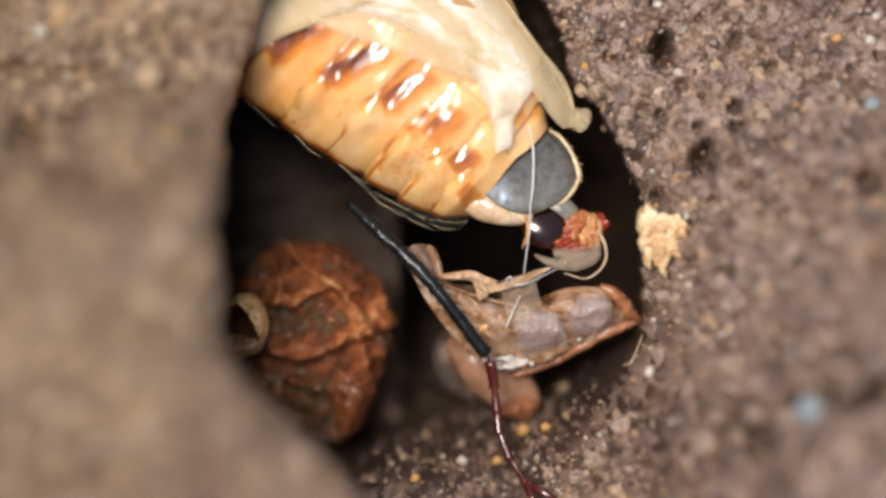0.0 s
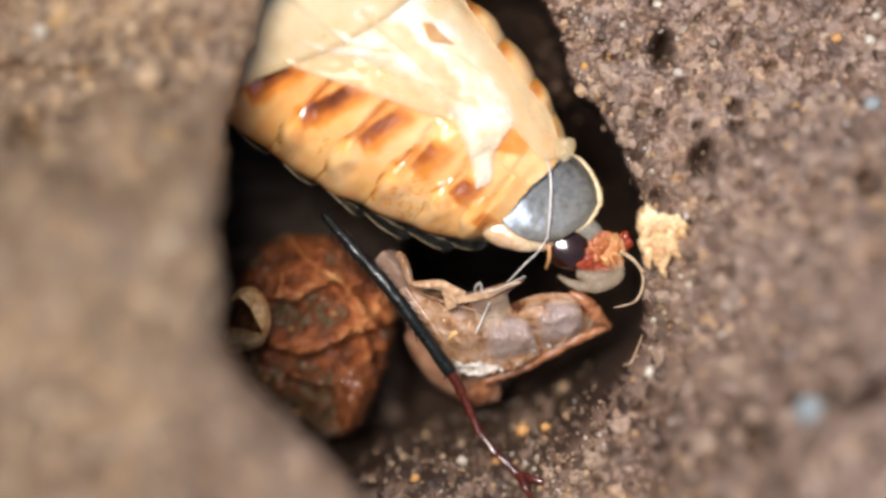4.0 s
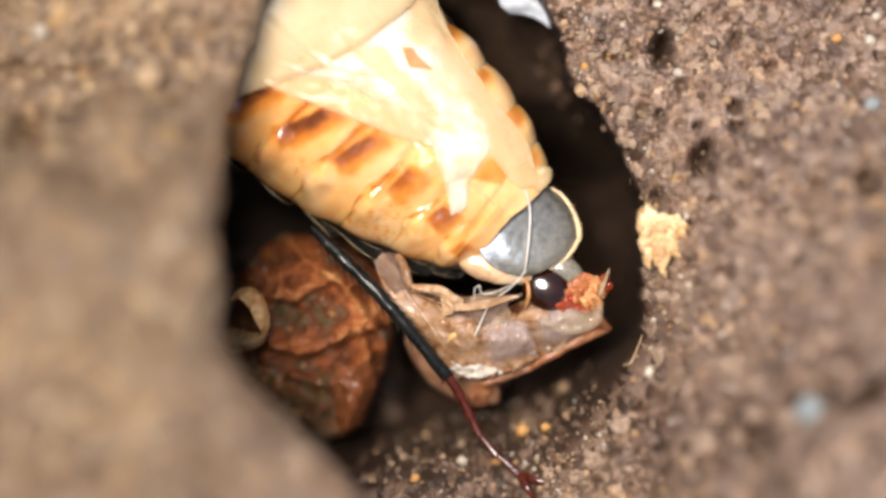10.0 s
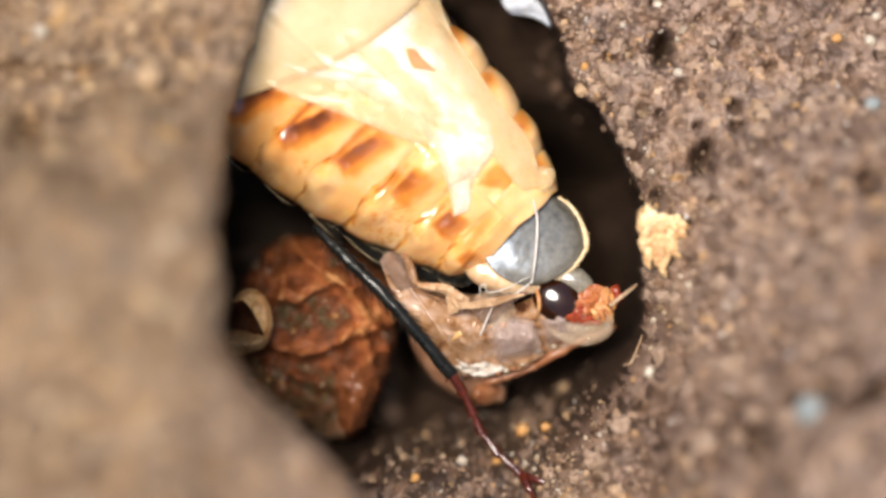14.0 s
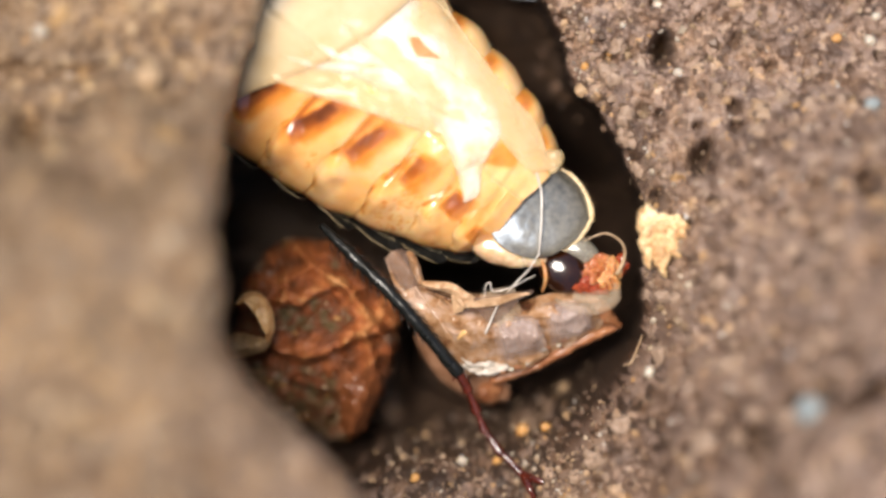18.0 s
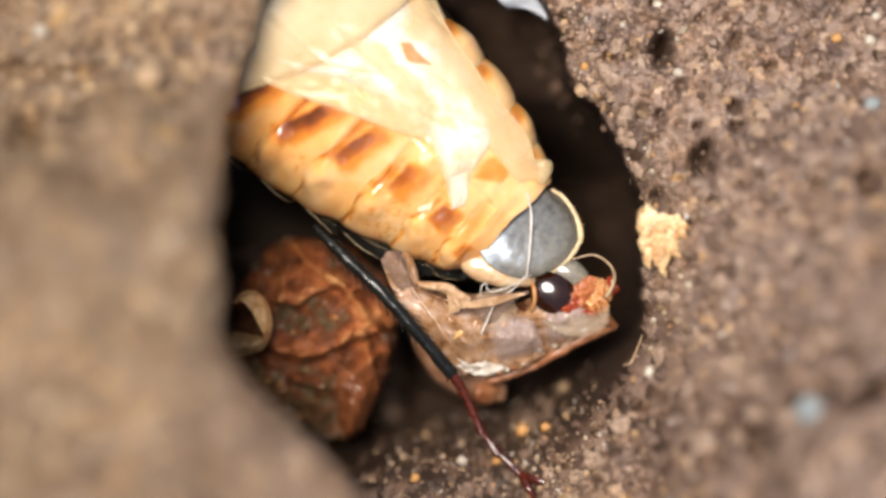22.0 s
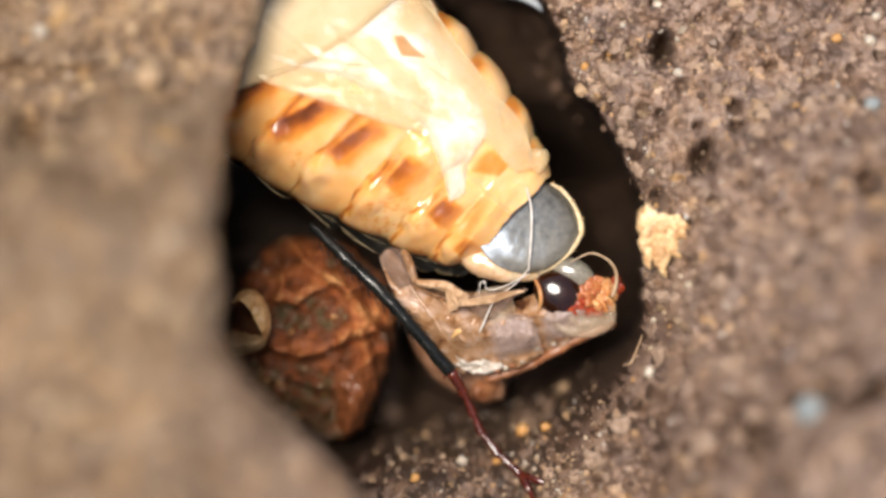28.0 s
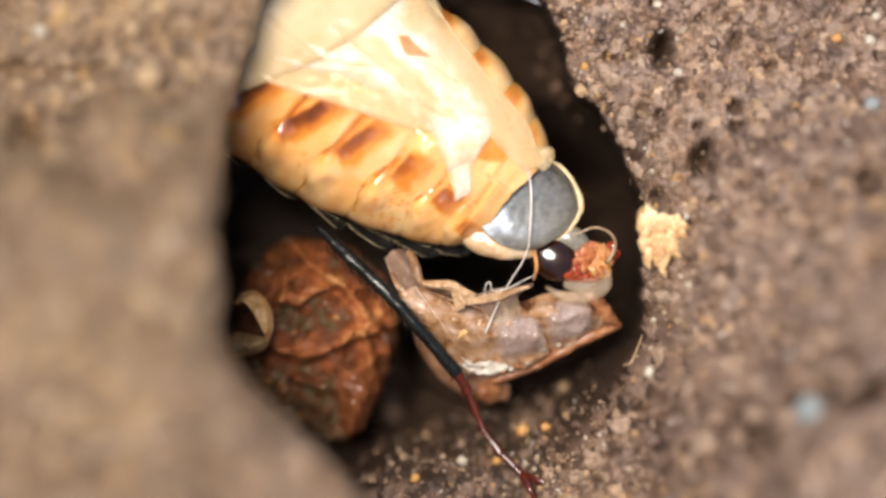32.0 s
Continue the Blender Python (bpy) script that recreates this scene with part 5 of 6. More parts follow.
    walk(back_rings[5], going(back_rings[5], [(0, 19.3, -99.0, 1.28), (0.5, 28.9, -100.8, 1.79), (1, 34.6, -96.2, 2.69), (1.5, 42.2, -94.9, 3.42), (2, 39.9, -86.8, 3.08), (2.5, 34.5, -80.7, 2.83), (3, 31.8, -73.9, 2.67), (3.5, 31.4, -64.4, 2.23), (5.5, 30.0, -35.6, 0.93), (6, 25.1, -24.4, 0.62), (6.5, 20.9, -13.5, 0.31), (7, 17.8, -6.0, -0.04), (7.5, 15.2, -2.3, -0.20), (8, 11.4, -1.0, -0.08), (8.5, 6.8, -2.8, 0.25), (9, 2.1, -5.8, 0.42), (9.5, -2.3, -6.2, 0.17), (10, -6.0, -4.8, -0.16), (10.5, -7.6, -4.4, -0.24), (11, -7.2, -6.0, -0.05), (11.5, -6.0, -8.3, 0.24), (12, -4.1, -9.6, 0.36), (12.5, -2.0, -7.2, 0.30), (13, 0.3, -1.5, 0.10), (13.5, 2.5, 3.5, -0.08), (14, 3.7, 5.4, -0.15), (14.5, 3.9, 5.0, -0.19), (16.5, 10.1, -28.2, 2.21), (17, 13.3, -31.0, 2.55), (17.5, 14.4, -31.9, 2.55), (18, 14.2, -30.8, 2.37), (18.5, 13.3, -27.0, 2.00), (19, 11.4, -18.0, 1.33), (19.5, 9.0, -7.6, 0.77), (20, 6.3, -1.7, 0.47), (20.5, 3.3, 1.2, 0.19), (21, 0.6, 1.8, 0.12), (21.5, -2.2, -1.1, 0.39), (22, -4.8, -6.5, 0.83), (22.5, -7.0, -12.4, 1.12), (23, -8.4, -16.5, 1.07), (23.5, -9.8, -17.6, 0.80), (24, -11.7, -16.5, 0.54), (24.5, -13.3, -14.8, 0.42), (25, -13.5, -13.4, 0.43), (25.5, -12.9, -12.7, 0.50), (27.5, -8.0, -14.6, 2.07), (28, -7.6, -17.2, 2.36), (28.5, -7.2, -19.3, 2.71), (29, -5.3, -23.9, 3.13), (29.5, -2.3, -31.4, 3.52), (30, -0.4, -37.0, 3.70), (30.5, 1.0, -40.1, 3.69), (31, 0.8, -41.4, 3.52), (31.5, -1.9, -41.1, 3.21), (32, -3.6, -40.2, 3.00)], beetle, body, 12))
    hind = [(0, -3.5, -106.1, 1.28), (0.5, 13.8, -112.0, 1.79), (1, 22.0, -114.3, 2.69), (1.5, 33.0, -110.9, 3.42), (2, 32.4, -99.9, 3.08), (2.5, 28.4, -92.3, 2.83), (3, 26.8, -84.8, 2.67), (3.5, 27.7, -74.2, 2.23), (5.5, 28.4, -36.8, 0.93), (6, 23.1, -23.3, 0.62), (6.5, 19.1, -10.4, 0.31), (7, 16.3, -1.8, -0.04), (7.5, 13.6, 2.0, -0.20), (8, 9.8, 2.6, -0.08), (8.5, 5.2, -0.8, 0.25), (9, 0.6, -5.6, 0.42), (9.5, -4.0, -7.6, 0.17), (10, -7.8, -7.1, -0.16), (10.5, -9.4, -7.2, -0.24), (11, -8.9, -9.4, -0.05), (11.5, -7.7, -12.1, 0.24), (12, -5.5, -13.3, 0.36), (12.5, -2.7, -9.9, 0.30), (13, 0.4, -1.8, 0.10), (13.5, 3.2, 5.2, -0.08), (14, 4.3, 8.0, -0.15), (14.5, 4.4, 7.1, -0.19), (16.5, 9.8, -34.2, 2.21), (17, 13.2, -37.1, 2.55), (17.5, 14.0, -38.2, 2.55), (18, 13.4, -37.0, 2.37), (18.5, 12.3, -32.1, 2.00), (19, 10.5, -20.2, 1.33), (19.5, 8.7, -5.7, 0.77), (20, 6.2, 3.0, 0.47), (20.5, 3.2, 7.3, 0.19), (21, 0.2, 8.1, 0.12), (21.5, -2.8, 3.5, 0.39), (22, -5.7, -4.6, 0.83), (22.5, -8.2, -13.0, 1.12), (23, -9.9, -18.8, 1.07), (23.5, -11.7, -21.0, 0.80), (24, -14.3, -20.3, 0.54), (24.5, -16.4, -18.4, 0.42), (25, -16.7, -16.6, 0.43), (25.5, -15.7, -15.9, 0.50), (27.5, -6.3, -11.4, 2.07), (28, -5.6, -14.2, 2.36), (28.5, -5.7, -17.2, 2.71), (29, -4.9, -24.5, 3.13), (29.5, -3.0, -35.9, 3.52), (30, -1.9, -44.8, 3.70), (30.5, -0.9, -49.8, 3.69), (31, -1.0, -52.1, 3.52), (31.5, -3.4, -51.6, 3.21), (32, -5.0, -50.1, 3.00)]
    walk(back_rings[6], going(back_rings[6], hind, beetle, body, 14))
    walk(belly_plates[6], going(belly_plates[6], hind, beetle, body, 14))
    walk(belly_plates[4], going(belly_plates[4], [(0, 43.4, -91.5, 1.28), (0.5, 45.0, -89.1, 1.79), (1, 48.1, -77.0, 2.69), (1.5, 51.9, -78.0, 3.42), (2, 47.9, -73.0, 3.08), (2.5, 41.0, -68.5, 2.83), (3, 37.1, -62.5, 2.67), (3.5, 35.3, -54.2, 2.23), (5.5, 31.7, -34.3, 0.93), (6, 27.4, -25.6, 0.62), (6.5, 22.7, -16.8, 0.31), (7, 19.4, -10.4, -0.04), (7.5, 16.9, -6.8, -0.20), (8, 13.2, -4.8, -0.08), (8.5, 8.4, -5.0, 0.25), (9, 3.7, -6.0, 0.42), (9.5, -0.6, -4.8, 0.17), (10, -4.2, -2.4, -0.16), (10.5, -5.7, -1.4, -0.24), (11, -5.3, -2.3, -0.05), (11.5, -4.1, -4.3, 0.24), (12, -2.6, -5.6, 0.36), (12.5, -1.2, -4.4, 0.30), (13, 0.2, -1.1, 0.10), (13.5, 1.7, 1.6, -0.08), (14, 2.9, 2.7, -0.15), (14.5, 3.4, 2.8, -0.19), (16.5, 10.6, -21.9, 2.21), (17, 13.4, -24.7, 2.55), (17.5, 14.8, -25.4, 2.55), (18, 15.0, -24.4, 2.37), (18.5, 14.4, -21.6, 2.00), (19, 12.3, -15.7, 1.33), (19.5, 9.3, -9.7, 0.77), (20, 6.3, -6.7, 0.47), (20.5, 3.5, -5.2, 0.19), (21, 1.1, -4.8, 0.12), (21.5, -1.5, -6.0, 0.39), (22, -4.0, -8.7, 0.83), (22.5, -5.7, -11.9, 1.12), (23, -6.8, -14.0, 1.07), (23.5, -7.8, -14.0, 0.80), (24, -9.0, -12.5, 0.54), (24.5, -9.9, -11.0, 0.42), (25, -10.1, -10.0, 0.43), (25.5, -10.0, -9.3, 0.50), (27.5, -9.8, -18.1, 2.07), (28, -9.7, -20.5, 2.36), (28.5, -8.7, -21.5, 2.71), (29, -5.6, -23.4, 3.13), (29.5, -1.5, -26.7, 3.52), (30, 1.2, -28.9, 3.70), (30.5, 3.1, -29.8, 3.69), (31, 2.9, -30.2, 3.52), (31.5, -0.2, -30.0, 3.21), (32, -2.0, -29.7, 3.00)], beetle, body, 10))
    walk(belly_plates[5], going(belly_plates[5], [(0, 15.8, -100.0, 1.28), (0.5, 26.6, -102.4, 1.79), (1, 32.6, -98.8, 2.69), (1.5, 40.6, -97.1, 3.42), (2, 38.6, -88.6, 3.08), (2.5, 33.4, -82.3, 2.83), (3, 30.9, -75.4, 2.67), (3.5, 30.7, -65.8, 2.23), (5.5, 29.7, -35.7, 0.93), (6, 24.8, -24.2, 0.62), (6.5, 20.6, -13.0, 0.31), (7, 17.6, -5.3, -0.04), (7.5, 14.9, -1.6, -0.20), (8, 11.2, -0.4, -0.08), (8.5, 6.5, -2.5, 0.25), (9, 1.9, -5.8, 0.42), (9.5, -2.6, -6.4, 0.17), (10, -6.3, -5.1, -0.16), (10.5, -7.8, -4.8, -0.24), (11, -7.4, -6.5, -0.05), (11.5, -6.3, -8.9, 0.24), (12, -4.4, -10.1, 0.36), (12.5, -2.1, -7.6, 0.30), (13, 0.3, -1.5, 0.10), (13.5, 2.6, 3.7, -0.08), (14, 3.8, 5.8, -0.15), (14.5, 4.0, 5.3, -0.19), (16.5, 10.0, -29.0, 2.21), (17, 13.1, -31.8, 2.55), (17.5, 14.2, -32.7, 2.55), (18, 14.0, -31.6, 2.37), (18.5, 13.0, -27.7, 2.00), (19, 11.2, -18.2, 1.33), (19.5, 8.9, -7.3, 0.77), (20, 6.2, -1.0, 0.47), (20.5, 3.3, 2.1, 0.19), (21, 0.5, 2.8, 0.12), (21.5, -2.3, -0.4, 0.39), (22, -5.0, -6.2, 0.83), (22.5, -7.2, -12.5, 1.12), (23, -8.7, -16.8, 1.07), (23.5, -10.2, -18.0, 0.80), (24, -12.1, -17.1, 0.54), (24.5, -13.8, -15.3, 0.42), (25, -14.0, -13.9, 0.43), (25.5, -13.4, -13.2, 0.50), (27.5, -7.8, -14.0, 2.07), (28, -7.4, -16.6, 2.36), (28.5, -7.1, -18.8, 2.71), (29, -5.3, -23.8, 3.13), (29.5, -2.6, -31.8, 3.52), (30, -0.8, -38.0, 3.70), (30.5, 0.5, -41.3, 3.69), (31, 0.4, -42.8, 3.52), (31.5, -2.3, -42.5, 3.21), (32, -4.0, -41.5, 3.00)], beetle, body, 14))
    walk(tail_plate, going(tail_plate, [(0, -12.0, -108.0, 1.28), (0.5, 8.0, -115.0, 1.79), (1, 16.9, -119.4, 2.69), (1.5, 29.1, -114.8, 3.42), (2, 29.1, -102.9, 3.08), (2.5, 25.7, -94.9, 2.83), (3, 24.5, -87.3, 2.67), (3.5, 26.0, -76.5, 2.23), (5.5, 27.6, -36.7, 0.93), (6, 22.2, -22.5, 0.62), (6.5, 18.4, -9.1, 0.31), (7, 15.7, -0.3, -0.04), (7.5, 13.0, 3.5, -0.20), (8, 9.2, 3.9, -0.08), (8.5, 4.6, 0.0, 0.25), (9, 0.0, -5.3, 0.42), (9.5, -4.6, -8.0, 0.17), (10, -8.4, -8.0, -0.16), (10.5, -9.9, -8.4, -0.24), (11, -9.6, -10.7, -0.05), (11.5, -8.4, -13.3, 0.24), (12, -6.1, -14.5, 0.36), (12.5, -3.1, -10.7, 0.30), (13, 0.4, -1.9, 0.10), (13.5, 3.5, 5.8, -0.08), (14, 4.6, 8.9, -0.15), (14.5, 4.6, 7.7, -0.19), (16.5, 9.2, -35.2, 2.21), (17, 12.7, -37.8, 2.55), (17.5, 13.4, -39.0, 2.55), (18, 12.7, -37.8, 2.37), (18.5, 11.5, -32.9, 2.00), (19, 10.0, -20.3, 1.33), (19.5, 8.4, -4.6, 0.77), (20, 6.1, 5.0, 0.47), (20.5, 3.1, 9.6, 0.19), (21, 0.0, 10.4, 0.12), (21.5, -3.1, 5.4, 0.39), (22, -6.1, -3.4, 0.83), (22.5, -8.8, -12.6, 1.12), (23, -10.7, -19.1, 1.07), (23.5, -12.6, -21.8, 0.80), (24, -15.3, -21.4, 0.54), (24.5, -17.6, -19.5, 0.42), (25, -18.0, -17.6, 0.43), (25.5, -16.8, -16.8, 0.50), (27.5, -6.1, -9.1, 2.07), (28, -5.4, -11.8, 2.36), (28.5, -5.7, -14.9, 2.71), (29, -5.4, -22.9, 3.13), (29.5, -3.9, -35.6, 3.52), (30, -3.1, -45.5, 3.70), (30.5, -2.3, -51.3, 3.69), (31, -2.3, -54.0, 3.52), (31.5, -4.6, -53.6, 3.21), (32, -6.1, -52.0, 3.00)], beetle, body))
    walk(tail_tip, going(tail_tip, [(0, -22.0, -114.0, 1.28), (0.5, 10.0, -130.0, 1.79), (1, 24.5, -130.1, 2.69), (1.5, 29.1, -130.1, 3.42), (2, 24.9, -121.4, 3.08), (2.5, 21.0, -113.7, 2.83), (3, 20.6, -105.3, 2.67), (3.5, 21.4, -93.4, 2.23), (5.5, 21.4, -41.3, 0.93), (6, 16.4, -27.1, 0.62), (6.5, 11.5, -13.3, 0.31), (7, 8.4, -3.4, -0.04), (7.5, 6.9, 1.9, -0.20), (8, 4.2, 3.0, -0.08), (8.5, -0.4, -1.5, 0.25), (9, -5.4, -7.6, 0.42), (9.5, -9.6, -9.5, 0.17), (10, -13.4, -8.8, -0.16), (10.5, -14.5, -9.2, -0.24), (11, -12.2, -11.1, -0.05), (11.5, -10.3, -13.4, 0.24), (12, -8.8, -14.9, 0.36), (12.5, -5.4, -11.5, 0.30), (13, -0.4, -1.9, 0.10), (13.5, 3.5, 7.3, -0.08), (14, 5.4, 11.5, -0.15), (14.5, 7.7, 10.7, -0.19), (16.5, 12.2, -38.3, 2.21), (17, 14.5, -42.1, 2.55), (17.5, 15.7, -42.9, 2.55), (18, 16.4, -40.2, 2.37), (18.5, 15.3, -34.0, 2.00), (19, 11.5, -20.3, 1.33), (19.5, 8.4, -2.7, 0.77), (20, 6.9, 8.4, 0.47), (20.5, 4.6, 13.4, 0.19), (21, 1.9, 14.6, 0.12), (21.5, -0.4, 8.8, 0.39), (22, -2.7, -2.3, 0.83), (22.5, -4.2, -13.0, 1.12), (23, -4.6, -19.9, 1.07), (23.5, -4.6, -22.2, 0.80), (24, -5.0, -21.1, 0.54), (24.5, -5.7, -18.4, 0.42), (25, -5.4, -15.7, 0.43), (25.5, -3.1, -13.8, 0.50), (27.5, 6.1, 0.0, 2.07), (28, 8.0, -0.4, 2.36), (28.5, 6.5, -3.8, 2.71), (29, 3.8, -15.6, 3.13), (29.5, 3.8, -32.5, 3.52), (30, 5.0, -44.4, 3.70), (30.5, 5.0, -52.8, 3.69), (31, 3.1, -59.7, 3.52), (31.5, 0.8, -61.6, 3.21), (32, 0.0, -61.2, 3.00)], beetle, body))
    walk(leg, going(leg, [(0, 59.2, -35.3, -0.76), (0.5, 53.1, -32.2, -3.05), (1, 51.7, -27.6, -3.46), (1.5, 51.1, -28.4, -3.51), (2, 43.1, -26.5, -3.90), (2.5, 34.7, -24.7, -4.33), (3, 27.2, -23.6, -4.46), (3.5, 20.5, -22.8, -4.15), (5.5, 16.0, -21.1, -3.25), (6, 14.1, -17.9, -2.51), (6.5, 11.0, -16.0, -1.92), (7, 8.5, -14.6, -1.62), (7.5, 7.1, -12.5, -1.35), (8, 5.4, -9.6, -0.94), (8.5, 2.8, -6.5, -0.63), (9, 0.1, -3.8, -0.54), (9.5, -1.8, -1.5, -0.45), (10, -3.1, 0.3, -0.32), (10.5, -4.0, 0.9, -0.27), (11, -4.3, 1.0, -0.23), (11.5, -3.7, 1.2, -0.13), (12, -2.5, 1.3, -0.08), (12.5, -0.9, 0.9, -0.09), (13, 0.0, -0.0, 0.00), (13.5, 0.6, -0.9, 0.14), (14, 1.9, -1.2, 0.19), (14.5, 3.4, -1.2, 0.18), (16.5, 12.6, -1.2, 0.51), (17, 13.3, -2.1, 0.38), (17.5, 14.0, -2.6, 0.33), (18, 14.3, -3.0, 0.30), (18.5, 14.6, -3.4, 0.21), (19, 14.7, -3.3, 0.26), (19.5, 13.4, -3.1, 0.44), (20, 11.0, -3.2, 0.58), (20.5, 9.0, -3.4, 0.62), (21, 7.1, -3.0, 0.62), (21.5, 4.5, -1.6, 0.62), (22, 1.9, -0.3, 0.49), (22.5, -0.1, -0.5, 0.23), (23, -1.3, -1.4, -0.00), (23.5, -1.8, -1.9, -0.14), (24, -1.8, -2.0, -0.18), (24.5, -1.8, -1.9, -0.14), (25, -2.0, -1.7, -0.04), (25.5, -3.1, -1.6, 0.01), (27.5, -4.7, -4.7, 0.73), (28, -4.6, -4.6, 0.86), (28.5, -3.6, -3.5, 0.91), (29, -1.5, -1.8, 0.91), (29.5, 1.2, -0.6, 0.90), (30, 3.8, -0.9, 0.89), (30.5, 5.6, -1.4, 0.93), (31, 6.1, -1.6, 1.02), (31.5, 6.4, -1.3, 1.06), (32, 7.6, -0.1, 1.06)], beetle, body))
    walk(foot, going(foot, [(0, 2.7, 19.8, -17.38), (0.5, -3.5, 4.4, -12.24), (1, -3.5, 1.4, -10.34), (1.5, -1.9, -1.7, -9.43), (2, -2.3, -1.7, -6.93), (2.5, -3.5, -1.7, -4.50), (3, -4.6, -1.7, -2.83), (3.5, -5.0, -1.7, -1.92), (5.5, -3.5, -1.7, -1.85), (6, -2.3, -0.6, -2.04), (6.5, -1.9, -0.2, -2.00), (7, -1.9, -0.2, -1.77), (7.5, -1.9, -0.2, -1.61), (8, -1.9, -0.2, -1.47), (8.5, -1.9, -0.2, -0.97), (9, -1.9, -0.2, -0.20), (9.5, -1.9, -0.2, 0.38), (10, -1.9, -0.2, 0.70), (10.5, -1.9, -0.2, 0.90), (11, -1.9, -0.2, 0.90), (11.5, -1.9, -0.2, 0.68), (12, -1.5, -0.2, 0.46), (12.5, -0.8, -0.2, 0.26), (13, -0.4, -0.2, -0.13), (13.5, -0.0, -0.2, -0.54), (14, 0.7, -0.2, -0.74), (14.5, 1.1, -0.2, -0.96), (16.5, 2.7, -0.2, -2.90), (17, 2.7, -0.2, -2.97), (17.5, 2.7, -0.2, -3.12), (18, 2.7, -0.2, -3.20), (18.5, 2.7, -0.2, -3.20), (19, 2.7, -0.2, -3.28), (19.5, 2.7, -0.2, -3.27), (20, 2.7, -0.2, -3.00), (20.5, 2.3, -0.2, -2.75), (21, 1.5, -0.2, -2.47), (21.5, 1.1, -0.2, -1.87), (22, 0.7, -0.2, -1.07), (22.5, -0.0, -0.2, -0.44), (23, -0.4, -0.2, -0.08), (23.5, -0.4, -0.2, 0.13), (24, -0.4, -0.2, 0.20), (24.5, -0.4, -0.2, 0.13), (25, -0.4, -0.2, 0.06), (25.5, -0.4, -0.2, 0.20), (27.5, -0.4, -0.2, -1.04), (28, -0.4, -0.2, -1.22), (28.5, -0.0, -0.2, -1.26), (29, 0.7, -0.2, -1.27), (29.5, 1.1, -0.6, -1.47), (30, 1.1, -1.3, -1.86), (30.5, 1.5, -1.3, -2.26), (31, 2.3, -0.6, -2.48), (31.5, 2.7, -0.2, -2.53), (32, 2.7, -0.2, -2.60)], beetle, body))
    walk(strand, going(strand, [(0, -10.0, -108.9, 48.40), (0.5, 10.8, -116.2, 34.51), (1, 21.1, -121.3, 31.09), (1.5, 34.4, -117.2, 26.25), (2, 33.9, -105.1, 22.83), (2.5, 30.1, -96.9, 20.25), (3, 28.6, -89.1, 17.27), (3.5, 29.5, -78.0, 13.59), (5.5, 29.1, -37.3, 2.15), (6, 23.2, -22.9, -1.42), (6.5, 18.9, -9.3, -5.88), (7, 15.6, -0.3, -9.25), (7.5, 12.7, 3.6, -10.19), (8, 9.1, 3.9, -8.62), (8.5, 5.0, -0.1, -4.67), (9, 0.7, -5.6, -0.24), (9.5, -4.3, -8.1, 3.00), (10, -8.7, -7.9, 5.17), (10.5, -10.3, -8.2, 6.84), (11, -9.7, -10.6, 8.22), (11.5, -8.0, -13.5, 8.98), (12, -5.6, -14.7, 8.70), (12.5, -2.6, -10.9, 6.03), (13, 0.5, -1.9, 0.51), (13.5, 3.3, 5.9, -4.64), (14, 4.4, 9.0, -6.61), (14.5, 4.3, 7.8, -5.88), (16.5, 12.6, -36.7, 13.01), (17, 16.6, -39.6, 12.53), (17.5, 17.4, -40.8, 12.74), (18, 16.4, -39.5, 12.73), (18.5, 14.6, -34.3, 11.65), (19, 12.1, -21.2, 7.49), (19.5, 9.6, -5.1, 0.71), (20, 6.9, 4.7, -4.14), (20.5, 3.4, 9.5, -6.45), (21, 0.2, 10.3, -6.25), (21.5, -2.5, 5.2, -2.04), (22, -4.8, -3.9, 4.22), (22.5, -7.1, -13.3, 9.54), (23, -9.0, -19.8, 12.76), (23.5, -11.3, -22.3, 14.62), (24, -14.5, -21.8, 15.94), (24.5, -17.0, -19.8, 16.52), (25, -17.3, -17.9, 15.97), (25.5, -16.0, -17.1, 14.71), (27.5, -2.9, -10.5, 3.58), (28, -1.7, -13.4, 4.86), (28.5, -1.5, -16.8, 7.13), (29, -0.5, -25.1, 11.02), (29.5, 1.6, -38.1, 15.40), (30, 2.6, -48.1, 18.56), (30.5, 3.4, -53.9, 20.39), (31, 3.1, -56.5, 21.63), (31.5, 0.4, -55.8, 22.94), (32, -1.4, -54.1, 23.86)], beetle, body))
    seat = PLACE[tail_tip.name].inverted() @ PLACE[filament.name]
    poses = ((0, 176, 180, 10), (1, 180, 180, 0), (3, 186, 180, 0), (3.5, 192, 180, 5), (4.6, 232, 176, 20), (5.5, 264, 170, 30), (6, 274, 165, 36), (7, 298, 130, 40), (8, 316, 108, 48), (9, 335, 92, 54),
             (10, 342, 88, 55), (13, 338, 90, 52), (14, 310, 90, 42), (15.2, 334, 60, 40), (16.5, 358, 30, 42), (18, 360, 14, 34), (20, 362, 0, 34), (25.5, 360, 0, 36), (27.5, 372, 0, 24), (29, 366, 0, 28), (SECONDS, 362, 10, 45))
    walk(filament, [(t, seat @ pose(0, 0, 0, 0, 0, turn) @ pose(0, 0, 0, rise, 0, 0) @ pose(0, 0, 0, 0, roll, 0)) for t, turn, roll, rise in poses])
